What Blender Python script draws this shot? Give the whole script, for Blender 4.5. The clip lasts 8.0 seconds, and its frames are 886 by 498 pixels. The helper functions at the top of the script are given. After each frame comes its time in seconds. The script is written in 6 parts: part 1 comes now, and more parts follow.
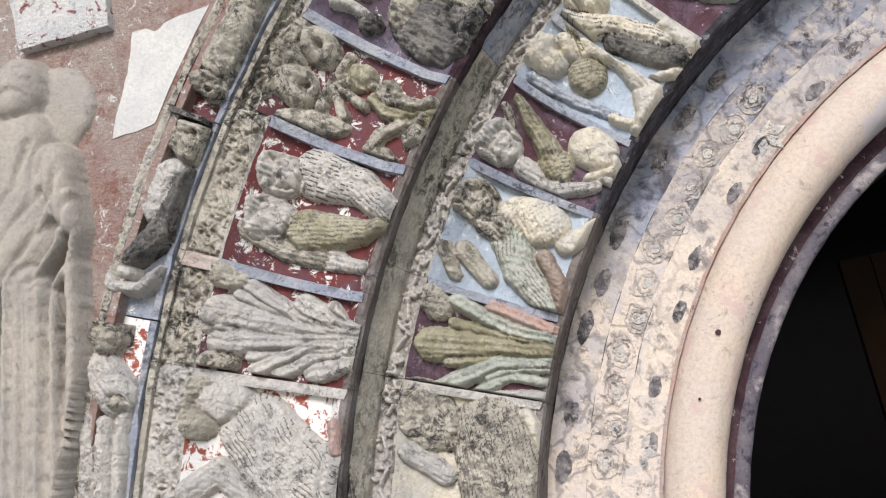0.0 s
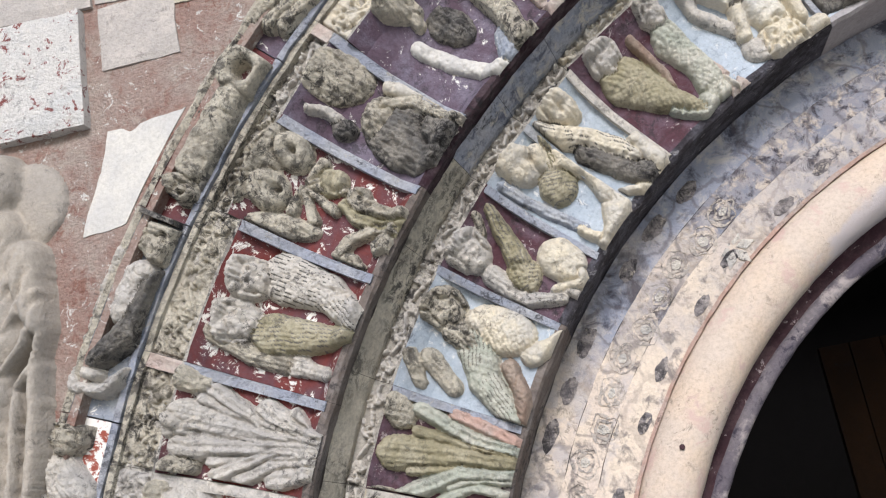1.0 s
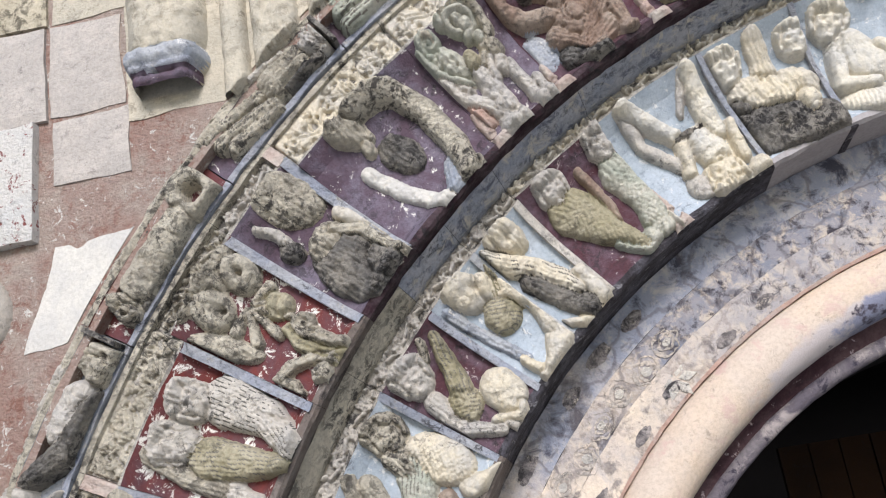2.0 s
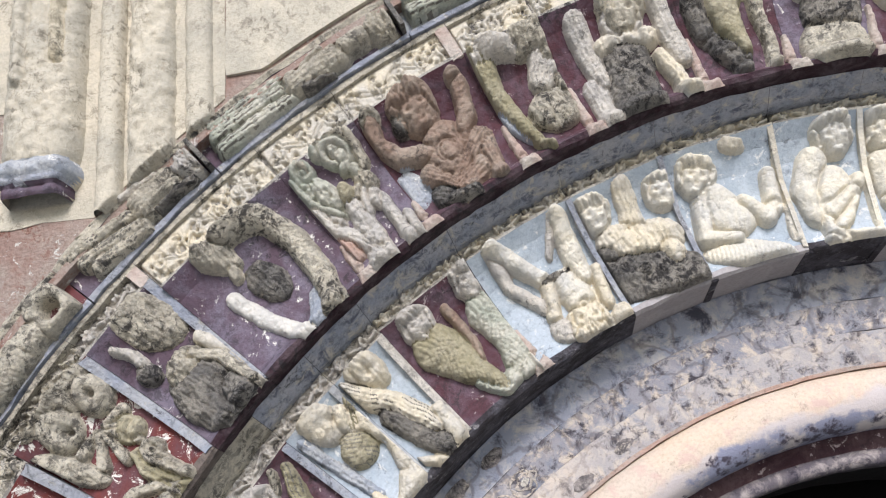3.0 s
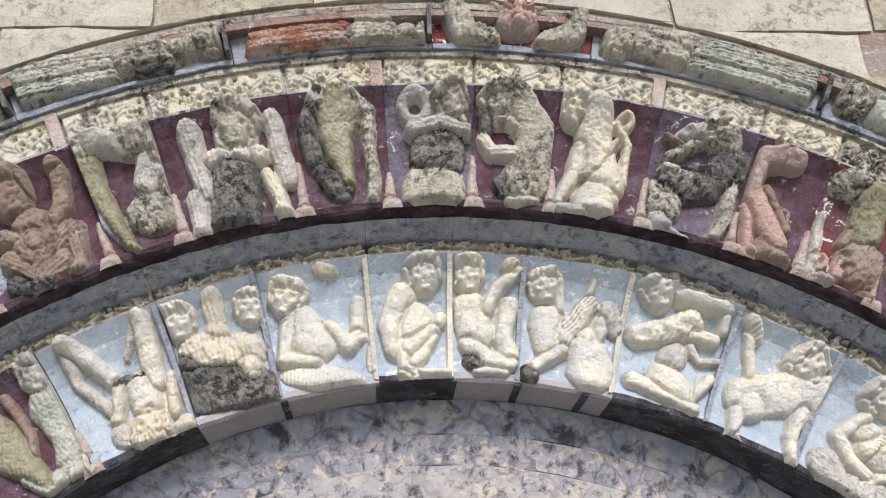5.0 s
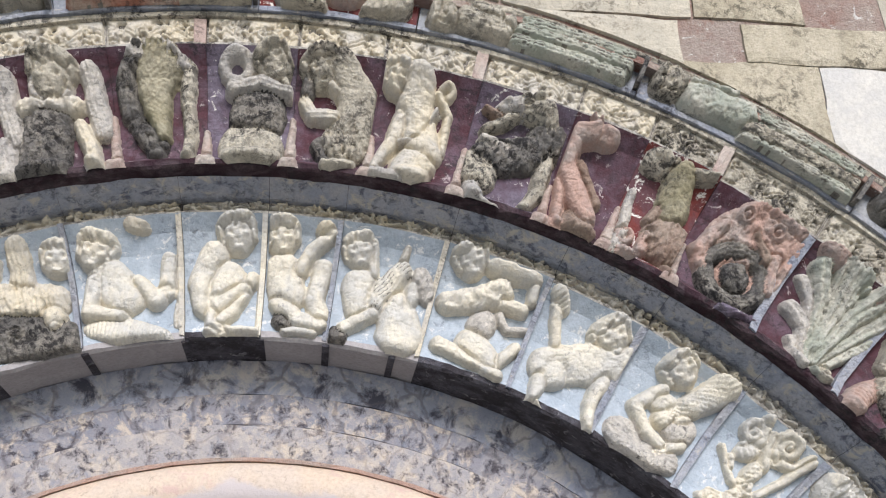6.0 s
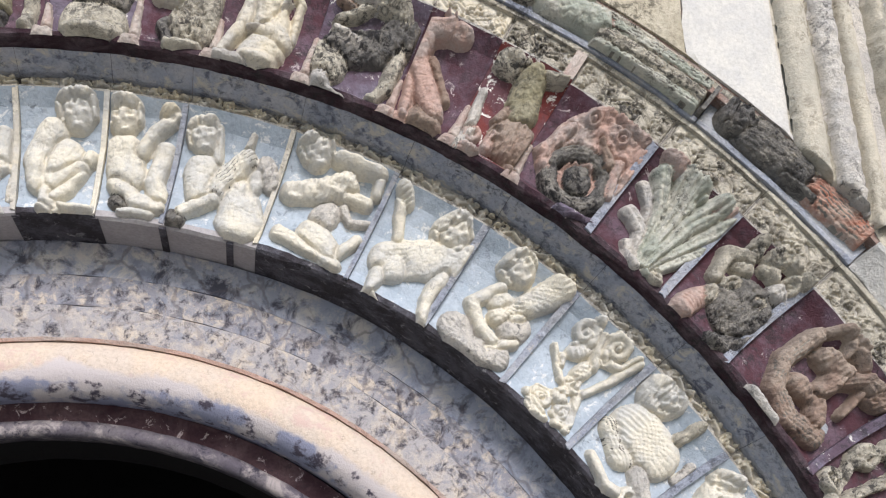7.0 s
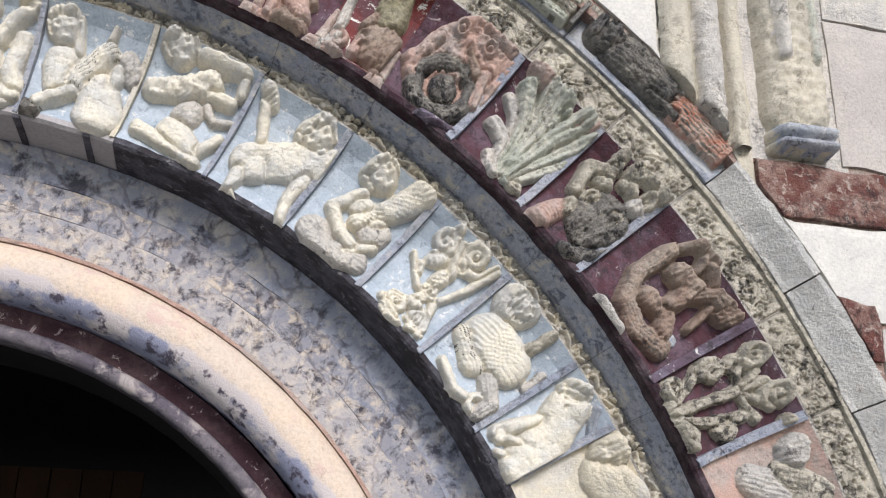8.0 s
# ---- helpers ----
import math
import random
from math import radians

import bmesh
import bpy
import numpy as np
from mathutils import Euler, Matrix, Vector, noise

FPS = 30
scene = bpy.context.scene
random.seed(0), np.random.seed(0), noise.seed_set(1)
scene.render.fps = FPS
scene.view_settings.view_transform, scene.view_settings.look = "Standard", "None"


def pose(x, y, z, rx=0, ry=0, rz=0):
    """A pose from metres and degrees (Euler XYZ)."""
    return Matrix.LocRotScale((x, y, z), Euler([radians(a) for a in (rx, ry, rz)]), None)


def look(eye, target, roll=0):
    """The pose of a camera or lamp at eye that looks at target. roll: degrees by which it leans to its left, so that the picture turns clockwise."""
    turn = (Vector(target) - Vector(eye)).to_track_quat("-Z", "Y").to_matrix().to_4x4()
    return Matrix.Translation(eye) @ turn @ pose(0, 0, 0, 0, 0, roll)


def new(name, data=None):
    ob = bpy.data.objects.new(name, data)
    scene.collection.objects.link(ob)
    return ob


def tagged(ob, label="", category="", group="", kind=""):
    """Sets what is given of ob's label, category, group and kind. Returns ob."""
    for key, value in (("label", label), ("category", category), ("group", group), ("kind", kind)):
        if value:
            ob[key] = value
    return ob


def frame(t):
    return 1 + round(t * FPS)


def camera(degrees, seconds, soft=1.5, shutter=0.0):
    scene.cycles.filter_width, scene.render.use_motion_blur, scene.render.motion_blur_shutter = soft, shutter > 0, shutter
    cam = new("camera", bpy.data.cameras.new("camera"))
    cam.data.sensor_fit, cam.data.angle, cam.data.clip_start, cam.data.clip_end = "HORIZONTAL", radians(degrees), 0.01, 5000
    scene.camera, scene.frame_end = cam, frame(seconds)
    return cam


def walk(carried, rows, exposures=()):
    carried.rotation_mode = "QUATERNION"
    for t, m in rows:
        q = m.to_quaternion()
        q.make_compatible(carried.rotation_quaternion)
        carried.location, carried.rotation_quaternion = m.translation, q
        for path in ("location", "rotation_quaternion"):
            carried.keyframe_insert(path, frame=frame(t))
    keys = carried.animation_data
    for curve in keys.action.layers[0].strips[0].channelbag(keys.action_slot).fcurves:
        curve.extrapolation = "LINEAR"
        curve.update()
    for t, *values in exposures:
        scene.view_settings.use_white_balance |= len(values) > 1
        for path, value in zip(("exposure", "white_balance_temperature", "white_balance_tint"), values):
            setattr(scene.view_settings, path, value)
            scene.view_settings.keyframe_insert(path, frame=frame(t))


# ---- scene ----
# ================= camera and its way =================
cam = camera(49.55, 8.0, soft=1.15)
ROWS = [
    (0.0, -1.2188, -1.9422, 2.6227, 103.858, 11.274, 12.241),
    (0.5, -1.1769, -1.9500, 2.6791, 104.687, 10.597, 11.971),
    (1.0, -1.1316, -1.9663, 2.7382, 106.267, 9.727, 11.536),
    (2.5, -0.9179, -2.0237, 2.9386, 110.483, 7.103, 8.780),
    (3.0, -0.7873, -2.0363, 2.9874, 112.325, 5.913, 6.630),
    (3.5, -0.6390, -2.0507, 3.0293, 113.486, 4.841, 4.215),
    (4.0, -0.4709, -2.0722, 3.0647, 114.235, 3.686, 1.237),
    (4.5, -0.2996, -2.0956, 3.0839, 114.453, 2.607, -1.083),
    (6.0, 0.1600, -2.1032, 2.9504, 115.024, 1.523, -7.360),
    (6.5, 0.2899, -2.0945, 2.8892, 114.166, 0.831, -9.136),
    (7.0, 0.4182, -2.0868, 2.8215, 112.064, 0.242, -11.064),
    (7.5, 0.5446, -2.0845, 2.7506, 111.279, -0.402, -12.652),
    (8.0, 0.6678, -2.0840, 2.6781, 110.399, -0.963, -13.836),
]
EXPOSURE = 1.01
walk(cam, [(t, pose(x, y, z, rx, ry, rz)) for t, x, y, z, rx, ry, rz in ROWS], [(0.0, EXPOSURE - 0.07), (1.2, EXPOSURE - 0.07), (3.0, EXPOSURE + 0.06), (4.5, EXPOSURE - 0.02), (6.0, EXPOSURE - 0.05), (8.0, EXPOSURE - 0.05)])

# ================= sky and sun =================
world = bpy.data.worlds.new("sky")
scene.world = world
world.use_nodes = True
wn = world.node_tree.nodes
sky = wn.new("ShaderNodeTexSky")
sky.sky_type = "NISHITA"
sky.sun_disc = False
sky.sun_elevation = radians(31)
sky.sun_rotation = radians(174)
wn["Background"].inputs["Strength"].default_value = 0.085
world.node_tree.links.new(sky.outputs[0], wn["Background"].inputs["Color"])
sun = bpy.data.lights.new("sun", "SUN")
sun.energy, sun.angle, sun.color = 1.85, radians(18), (0.99, 0.96, 1.0)
new("sun", sun).matrix_world = look((0.7, -7.0, 6.4), (0, 0, 2.2))

# ================= materials =================
def stone(name, base, second, dark=(0.03, 0.028, 0.03), spots=0.35, flecks=0.0, fleck=(0.75, 0.73, 0.68), patch=9.0, bump=0.5, rough=0.85, streak=0.5, fine=120.0):
    """Weathered, painted stone: two tones in patches, dark lichen specks, chips of bare plaster, and grain."""
    m = bpy.data.materials.new(name)
    m.use_nodes = True
    nt = m.node_tree
    n, link = nt.nodes, nt.links.new
    bsdf = n["Principled BSDF"]
    at = n.new("ShaderNodeTexCoord").outputs["Object"]

    def noise_at(scale, detail, roughness=0.6, distortion=0.0):
        t = n.new("ShaderNodeTexNoise")
        for key, v in (("Scale", scale), ("Detail", detail), ("Roughness", roughness), ("Distortion", distortion)):
            t.inputs[key].default_value = v
        link(at, t.inputs["Vector"])
        return t.outputs["Fac"]

    def ramp(fac, lo, hi, top=1.0):
        r = n.new("ShaderNodeMapRange")
        r.inputs["From Min"].default_value, r.inputs["From Max"].default_value = lo, hi
        r.inputs["To Max"].default_value = top
        link(fac, r.inputs["Value"])
        return r.outputs["Result"]

    def mix(fac, a, b):
        x = n.new("ShaderNodeMix")
        x.data_type = "RGBA"
        link(fac, x.inputs["Factor"])
        for socket, v in ((x.inputs["A"], a), (x.inputs["B"], b)):
            if isinstance(v, tuple):
                socket.default_value = (*v, 1)
            else:
                link(v, socket)
        return x.outputs["Result"]

    patches = noise_at(patch, 5, 0.65, 0.4)
    c = mix(ramp(patches, 0.42, 0.6), base, second)
    grain = noise_at(fine, 4, 0.7)
    c = mix(ramp(grain, 0.42, 0.68, 0.42), c, tuple(v * 0.55 for v in base))
    if flecks:
        c = mix(ramp(noise_at(34, 6, 0.75, 0.6), 0.62 - flecks * 0.2, 0.66 - flecks * 0.2), c, fleck)
    if spots:
        mask = n.new("ShaderNodeMath")
        mask.operation = "MULTIPLY"
        link(ramp(noise_at(42, 7, 0.8, 0.5), 0.6 - spots * 0.22, 0.68 - spots * 0.2), mask.inputs[0])
        link(ramp(noise_at(6.5, 3, 0.6), 0.5 - spots * 0.3, 0.75 - spots * 0.3, min(1.0, 0.55 + spots * 0.6)), mask.inputs[1])
        c = mix(mask.outputs[0], c, dark)
    link(c, bsdf.inputs["Base Color"])
    bsdf.inputs["Roughness"].default_value = rough
    bsdf.inputs["Specular IOR Level"].default_value = 0.25
    relief = n.new("ShaderNodeMath")
    relief.operation = "ADD"
    link(noise_at(160, 5, 0.7), relief.inputs[0])
    link(noise_at(38, 5, 0.65), relief.inputs[1])
    b = n.new("ShaderNodeBump")
    b.inputs["Strength"].default_value, b.inputs["Distance"].default_value = min(1.0, bump * 1.2), 0.012
    link(relief.outputs[0], b.inputs["Height"])
    link(b.outputs["Normal"], bsdf.inputs["Normal"])
    return m


M = {
    "cream": stone("cream_stone", (0.69, 0.62, 0.48), (0.57, 0.54, 0.48), spots=0.3, bump=0.5),
    "ivory": stone("ivory_stone", (0.75, 0.695, 0.57), (0.60, 0.585, 0.54), spots=0.24, dark=(0.16, 0.15, 0.16), bump=0.5),
    "grey": stone("grey_stone", (0.58, 0.53, 0.43), (0.76, 0.70, 0.57), spots=0.58, bump=0.9),
    "pale": stone("pale_grey_stone", (0.74, 0.69, 0.61), (0.60, 0.57, 0.53), spots=0.42, bump=0.75),
    "olive": stone("olive_paint", (0.31, 0.28, 0.18), (0.45, 0.41, 0.30), spots=0.4, bump=0.5),
    "green": stone("green_grey_paint", (0.40, 0.42, 0.35), (0.56, 0.54, 0.46), spots=0.4, bump=0.5),
    "dark": stone("lichen_dark_stone", (0.20, 0.19, 0.175), (0.38, 0.35, 0.30), spots=0.65, bump=0.9),
    # dark paint in feather cuts, and crease shade as colour in robe pleats
    "ink_shade": stone("incised_paint_and_shade", (0.17, 0.16, 0.14), (0.28, 0.26, 0.22), spots=0.4, bump=0.5),
    # border bed: dark paint and the recess's shade share this tone
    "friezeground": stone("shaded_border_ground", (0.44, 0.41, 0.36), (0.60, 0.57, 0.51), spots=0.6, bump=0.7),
    "brown": stone("brown_paint", (0.28, 0.20, 0.155), (0.38, 0.31, 0.25), spots=0.4, bump=0.5),
    "pinkrib": stone("pinkish_rib", (0.50, 0.38, 0.33), (0.58, 0.52, 0.46), spots=0.3, bump=0.6),
    "pink": stone("pink_stone", (0.50, 0.34, 0.28), (0.44, 0.37, 0.33), spots=0.3, bump=0.5),
    "rust": stone("rust_paint", (0.42, 0.19, 0.13), (0.50, 0.40, 0.33), spots=0.4, bump=0.5),
    "white": stone("white_plaster", (0.60, 0.575, 0.52), (0.52, 0.505, 0.475), spots=0.08, bump=0.25),
    "red": stone("red_ground", (0.16, 0.04, 0.036), (0.12, 0.06, 0.07), spots=0.2, flecks=0.3, bump=0.3),
    "redwhite": stone("flaking_red_ground", (0.33, 0.085, 0.055), (0.28, 0.08, 0.06), spots=0.1, flecks=0.85, bump=0.3),
    "maroon": stone("maroon_ground", (0.085, 0.036, 0.046), (0.135, 0.09, 0.115), spots=0.5, flecks=0.06, fleck=(0.42, 0.36, 0.36), patch=13, bump=0.35),
    "purple": stone("purple_ground", (0.11, 0.075, 0.10), (0.18, 0.155, 0.20), spots=0.45, flecks=0.1, bump=0.35),
    "sky": stone("pale_blue_ground", (0.42, 0.475, 0.53), (0.33, 0.385, 0.44), spots=0.3, flecks=0.2, fleck=(0.60, 0.61, 0.60), bump=0.25),
    "blue": stone("blue_grey_ground", (0.30, 0.33, 0.38), (0.42, 0.43, 0.44), spots=0.35, flecks=0.1, bump=0.4),
    "slate": stone("slate_blue_rib", (0.40, 0.43, 0.51), (0.52, 0.53, 0.56), spots=0.42, flecks=0.15, fleck=(0.55, 0.53, 0.50), bump=0.8),
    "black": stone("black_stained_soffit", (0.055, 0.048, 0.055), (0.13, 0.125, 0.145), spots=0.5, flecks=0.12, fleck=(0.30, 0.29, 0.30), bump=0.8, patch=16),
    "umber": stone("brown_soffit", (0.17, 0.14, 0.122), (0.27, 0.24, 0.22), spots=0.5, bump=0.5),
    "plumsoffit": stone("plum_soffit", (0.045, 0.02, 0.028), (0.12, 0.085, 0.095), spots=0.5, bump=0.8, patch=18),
    "newstone": stone("smooth_grey_soffit", (0.33, 0.31, 0.31), (0.37, 0.35, 0.35), spots=0.02, bump=0.12),
    "mortar": stone("pink_mortar", (0.40, 0.275, 0.23), (0.47, 0.39, 0.335), spots=0.45, dark=(0.25, 0.10, 0.07), flecks=0.15, bump=0.8, patch=5),
    "ashlar": stone("cream_ashlar", (0.55, 0.50, 0.40), (0.43, 0.40, 0.33), spots=0.42, bump=0.4, patch=4, dark=(0.14, 0.12, 0.09)),
    "ashlar_dark": stone("stained_ashlar", (0.42, 0.37, 0.27), (0.58, 0.52, 0.40), spots=0.5, bump=0.5, patch=4, dark=(0.08, 0.07, 0.05)),
    "patchgrey": stone("smooth_grey_repair", (0.44, 0.405, 0.37), (0.51, 0.465, 0.42), spots=0.22, bump=0.4),
    "redstone": stone("chipped_red_stone", (0.19, 0.075, 0.06), (0.40, 0.27, 0.22), spots=0.5, flecks=0.3, bump=0.9, patch=14, fleck=(0.5, 0.40, 0.34)),
    "statue": stone("buff_limestone", (0.41, 0.365, 0.305), (0.34, 0.31, 0.27), spots=0.2, bump=0.35, patch=5),
}


def blend_material(name, colours, widths, spots, bump=0.3):
    """A painted moulding: several worn paint layers that break through one another in blots."""
    m = stone(name, colours[0], colours[1], spots=spots, flecks=0.0, bump=bump, patch=widths[0])
    nt = m.node_tree
    n, link = nt.nodes, nt.links.new
    bsdf = n["Principled BSDF"]
    before = bsdf.inputs["Base Color"].links[0].from_socket
    at = n.new("ShaderNodeTexCoord").outputs["Object"]
    for i, colour in enumerate(colours[2:]):
        t = n.new("ShaderNodeTexNoise")
        t.inputs["Scale"].default_value, t.inputs["Detail"].default_value, t.inputs["Roughness"].default_value = widths[i + 1], 7, 0.68
        t.inputs["Distortion"].default_value = 0.5
        shift = n.new("ShaderNodeVectorMath")
        shift.inputs[1].default_value = (3.1 * i + 1, 1.7 * i, 5.3 * i + 2)
        link(at, shift.inputs[0])
        link(shift.outputs[0], t.inputs["Vector"])
        r = n.new("ShaderNodeMapRange")
        r.inputs["From Min"].default_value, r.inputs["From Max"].default_value = 0.54, 0.64
        link(t.outputs["Fac"], r.inputs["Value"])
        x = n.new("ShaderNodeMix")
        x.data_type = "RGBA"
        link(r.outputs["Result"], x.inputs["Factor"])
        link(before, x.inputs["A"])
        x.inputs["B"].default_value = (*colour, 1)
        before = x.outputs["Result"]
    link(before, bsdf.inputs["Base Color"])
    return m


def two_tone(name, left, right, widths, spots, x0, x1):
    """Two worn paint schemes of one moulding, the one giving way to the other along the arch in blots."""
    m = blend_material(name, left, widths, spots)
    nt = m.node_tree
    n, link = nt.nodes, nt.links.new
    bsdf = n["Principled BSDF"]
    before = bsdf.inputs["Base Color"].links[0].from_socket
    at = n.new("ShaderNodeTexCoord").outputs["Object"]
    c = None
    for i, colour in enumerate(right):
        if c is None:
            rgb = n.new("ShaderNodeRGB")
            rgb.outputs[0].default_value = (*colour, 1)
            c = rgb.outputs[0]
            continue
        t = n.new("ShaderNodeTexNoise")
        t.noise_dimensions = "4D"
        t.inputs["W"].default_value = 2.7 * i
        t.inputs["Scale"].default_value, t.inputs["Detail"].default_value, t.inputs["Roughness"].default_value = widths[min(i, len(widths) - 1)] * 1.2, 8, 0.7
        t.inputs["Distortion"].default_value = 0.6
        link(at, t.inputs["Vector"])
        r = n.new("ShaderNodeMapRange")
        r.inputs["From Min"].default_value, r.inputs["From Max"].default_value = 0.50, 0.62
        link(t.outputs["Fac"], r.inputs["Value"])
        x = n.new("ShaderNodeMix")
        x.data_type = "RGBA"
        link(r.outputs["Result"], x.inputs["Factor"])
        link(c, x.inputs["A"])
        x.inputs["B"].default_value = (*colour, 1)
        c = x.outputs["Result"]
    sep = n.new("ShaderNodeSeparateXYZ")
    link(at, sep.inputs[0])
    wob = n.new("ShaderNodeTexNoise")
    wob.inputs["Scale"].default_value, wob.inputs["Detail"].default_value = 6, 5
    link(at, wob.inputs["Vector"])
    add = n.new("ShaderNodeMath")
    add.operation = "MULTIPLY_ADD"
    link(wob.outputs["Fac"], add.inputs[0])
    add.inputs[1].default_value = 0.9
    link(sep.outputs["X"], add.inputs[2])
    r = n.new("ShaderNodeMapRange")
    r.inputs["From Min"].default_value, r.inputs["From Max"].default_value = x0 + 0.45, x1 + 0.45
    link(add.outputs[0], r.inputs["Value"])
    x = n.new("ShaderNodeMix")
    x.data_type = "RGBA"
    link(r.outputs["Result"], x.inputs["Factor"])
    link(before, x.inputs["A"])
    link(c, x.inputs["B"])
    link(x.outputs["Result"], bsdf.inputs["Base Color"])
    return m


CREAM_SIDE = ((0.68, 0.58, 0.47), (0.62, 0.53, 0.46), (0.50, 0.45, 0.42), (0.24, 0.21, 0.19))
GREY_SIDE = ((0.25, 0.245, 0.27), (0.36, 0.34, 0.34), (0.20, 0.215, 0.26), (0.50, 0.43, 0.36), (0.05, 0.045, 0.055))
M["band_in"] = two_tone("worn_band_cream_to_grey", CREAM_SIDE, ((0.36, 0.34, 0.34), (0.56, 0.48, 0.39), (0.28, 0.28, 0.31), (0.06, 0.055, 0.065), (0.46, 0.41, 0.37)), (9, 13, 24, 30), 0.3, -1.0, -0.6)
M["band_out"] = two_tone("worn_band_cream_to_slate", CREAM_SIDE, GREY_SIDE, (8, 12, 22, 26), 0.35, -1.15, -0.85)
def crackle(m, scale, strength, colour):
    """Fine wandering cracks in old paint."""
    nt = m.node_tree
    n, link = nt.nodes, nt.links.new
    bsdf = n["Principled BSDF"]
    before = bsdf.inputs["Base Color"].links[0].from_socket
    at = n.new("ShaderNodeTexCoord").outputs["Object"]
    bend = n.new("ShaderNodeTexNoise")
    bend.inputs["Scale"].default_value, bend.inputs["Detail"].default_value = 9, 4
    link(at, bend.inputs["Vector"])
    shift = n.new("ShaderNodeVectorMath")
    shift.operation = "MULTIPLY_ADD"
    link(bend.outputs["Color"], shift.inputs[0])
    shift.inputs[1].default_value = (0.14, 0.14, 0.14)
    link(at, shift.inputs[2])
    v = n.new("ShaderNodeTexVoronoi")
    v.feature = "DISTANCE_TO_EDGE"
    v.inputs["Scale"].default_value = scale
    link(shift.outputs[0], v.inputs["Vector"])
    r = n.new("ShaderNodeMapRange")
    r.inputs["From Min"].default_value, r.inputs["From Max"].default_value = 0.012, 0.04
    r.inputs["To Min"].default_value, r.inputs["To Max"].default_value = strength, 0.0
    link(v.outputs["Distance"], r.inputs["Value"])
    x = n.new("ShaderNodeMix")
    x.data_type = "RGBA"
    link(r.outputs["Result"], x.inputs["Factor"])
    link(before, x.inputs["A"])
    x.inputs["B"].default_value = (*colour, 1)
    link(x.outputs["Result"], bsdf.inputs["Base Color"])


crackle(M["band_in"], 7, 0.3, (0.16, 0.13, 0.12))
crackle(M["band_out"], 7, 0.5, (0.09, 0.08, 0.09))
M["band_blue"] = two_tone("worn_strip_cream_to_blue", CREAM_SIDE, ((0.28, 0.30, 0.36), (0.38, 0.38, 0.42), (0.20, 0.215, 0.27), (0.46, 0.43, 0.41), (0.06, 0.06, 0.08)), (7, 12, 20, 14), 0.4, -1.38, -1.0)
crackle(M["band_blue"], 6, 0.5, (0.10, 0.09, 0.10))


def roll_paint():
    """Cream roll whose lower flank turns blue-grey: lost paint and the underside's shade put into the colour; both
    follow the roll's own attribute, broken up in blots.
    """
    m = blend_material("cream_roll_worn_shaded", ((0.62, 0.50, 0.39), (0.58, 0.49, 0.41), (0.53, 0.39, 0.34)), (6, 16), 0.25, bump=0.25)
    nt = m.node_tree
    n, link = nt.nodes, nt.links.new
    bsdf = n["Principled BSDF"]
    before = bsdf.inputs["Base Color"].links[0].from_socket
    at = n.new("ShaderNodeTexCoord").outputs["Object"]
    wear_and_shade = n.new("ShaderNodeAttribute")
    wear_and_shade.attribute_name = "wear_and_shade"
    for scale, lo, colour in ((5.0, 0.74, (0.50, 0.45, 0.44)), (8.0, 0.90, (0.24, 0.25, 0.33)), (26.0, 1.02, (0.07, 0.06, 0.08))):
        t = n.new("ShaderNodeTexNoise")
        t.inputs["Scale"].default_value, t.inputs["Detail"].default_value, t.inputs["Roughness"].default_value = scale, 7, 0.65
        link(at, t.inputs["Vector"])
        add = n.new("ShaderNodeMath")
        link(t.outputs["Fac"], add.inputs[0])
        link(wear_and_shade.outputs["Fac"], add.inputs[1])
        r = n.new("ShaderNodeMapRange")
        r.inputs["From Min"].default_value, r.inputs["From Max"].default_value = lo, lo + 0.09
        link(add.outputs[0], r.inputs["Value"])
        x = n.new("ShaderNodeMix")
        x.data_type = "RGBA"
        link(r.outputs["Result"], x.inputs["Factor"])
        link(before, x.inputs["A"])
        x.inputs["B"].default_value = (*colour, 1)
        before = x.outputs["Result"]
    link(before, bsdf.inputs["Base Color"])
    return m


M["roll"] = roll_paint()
M["groove"] = stone("plum_groove", (0.045, 0.02, 0.026), (0.10, 0.06, 0.065), spots=0.3, flecks=0.1, bump=0.3, fleck=(0.4, 0.33, 0.33))
M["roll_purple"] = blend_material("purple_grey_roll", ((0.115, 0.10, 0.12), (0.18, 0.16, 0.17), (0.04, 0.035, 0.05), (0.34, 0.30, 0.29)), (8, 30, 14), 0.3, bump=0.25)
# unlit interior: its darkness is put into a near-black colour
M["inside"] = stone("inside_shade_black", (0.006, 0.005, 0.005), (0.005, 0.004, 0.004), spots=0.0, bump=0.2)
M["flaked"] = stone("whitewash_over_red", (0.74, 0.71, 0.66), (0.66, 0.65, 0.62), spots=0.25, flecks=0.25, fleck=(0.24, 0.08, 0.07), bump=0.7)
M["medallion_line"] = stone("faded_grey_line", (0.36, 0.33, 0.30), (0.56, 0.49, 0.42), spots=0.45, flecks=0.3, fleck=(0.62, 0.53, 0.45), patch=30, bump=0.4)
M["blot"] = stone("dark_flaking_paint", (0.17, 0.155, 0.16), (0.40, 0.36, 0.34), spots=0.6, flecks=0.3, fleck=(0.52, 0.46, 0.40), patch=40, bump=0.6)
M["whitehood"] = stone("chipped_whitewash", (0.70, 0.68, 0.63), (0.60, 0.59, 0.56), spots=0.2, flecks=0.02, fleck=(0.30, 0.27, 0.25), bump=0.8)
M["fillet"] = blend_material("worn_blue_fillet", ((0.45, 0.48, 0.56), (0.58, 0.58, 0.61), (0.17, 0.18, 0.23), (0.68, 0.64, 0.56)), (14, 30, 24), 0.45, bump=0.8)
M["wood"] = stone("brown_wood", (0.045, 0.022, 0.011), (0.03, 0.016, 0.009), spots=0.2, bump=0.3, patch=3)
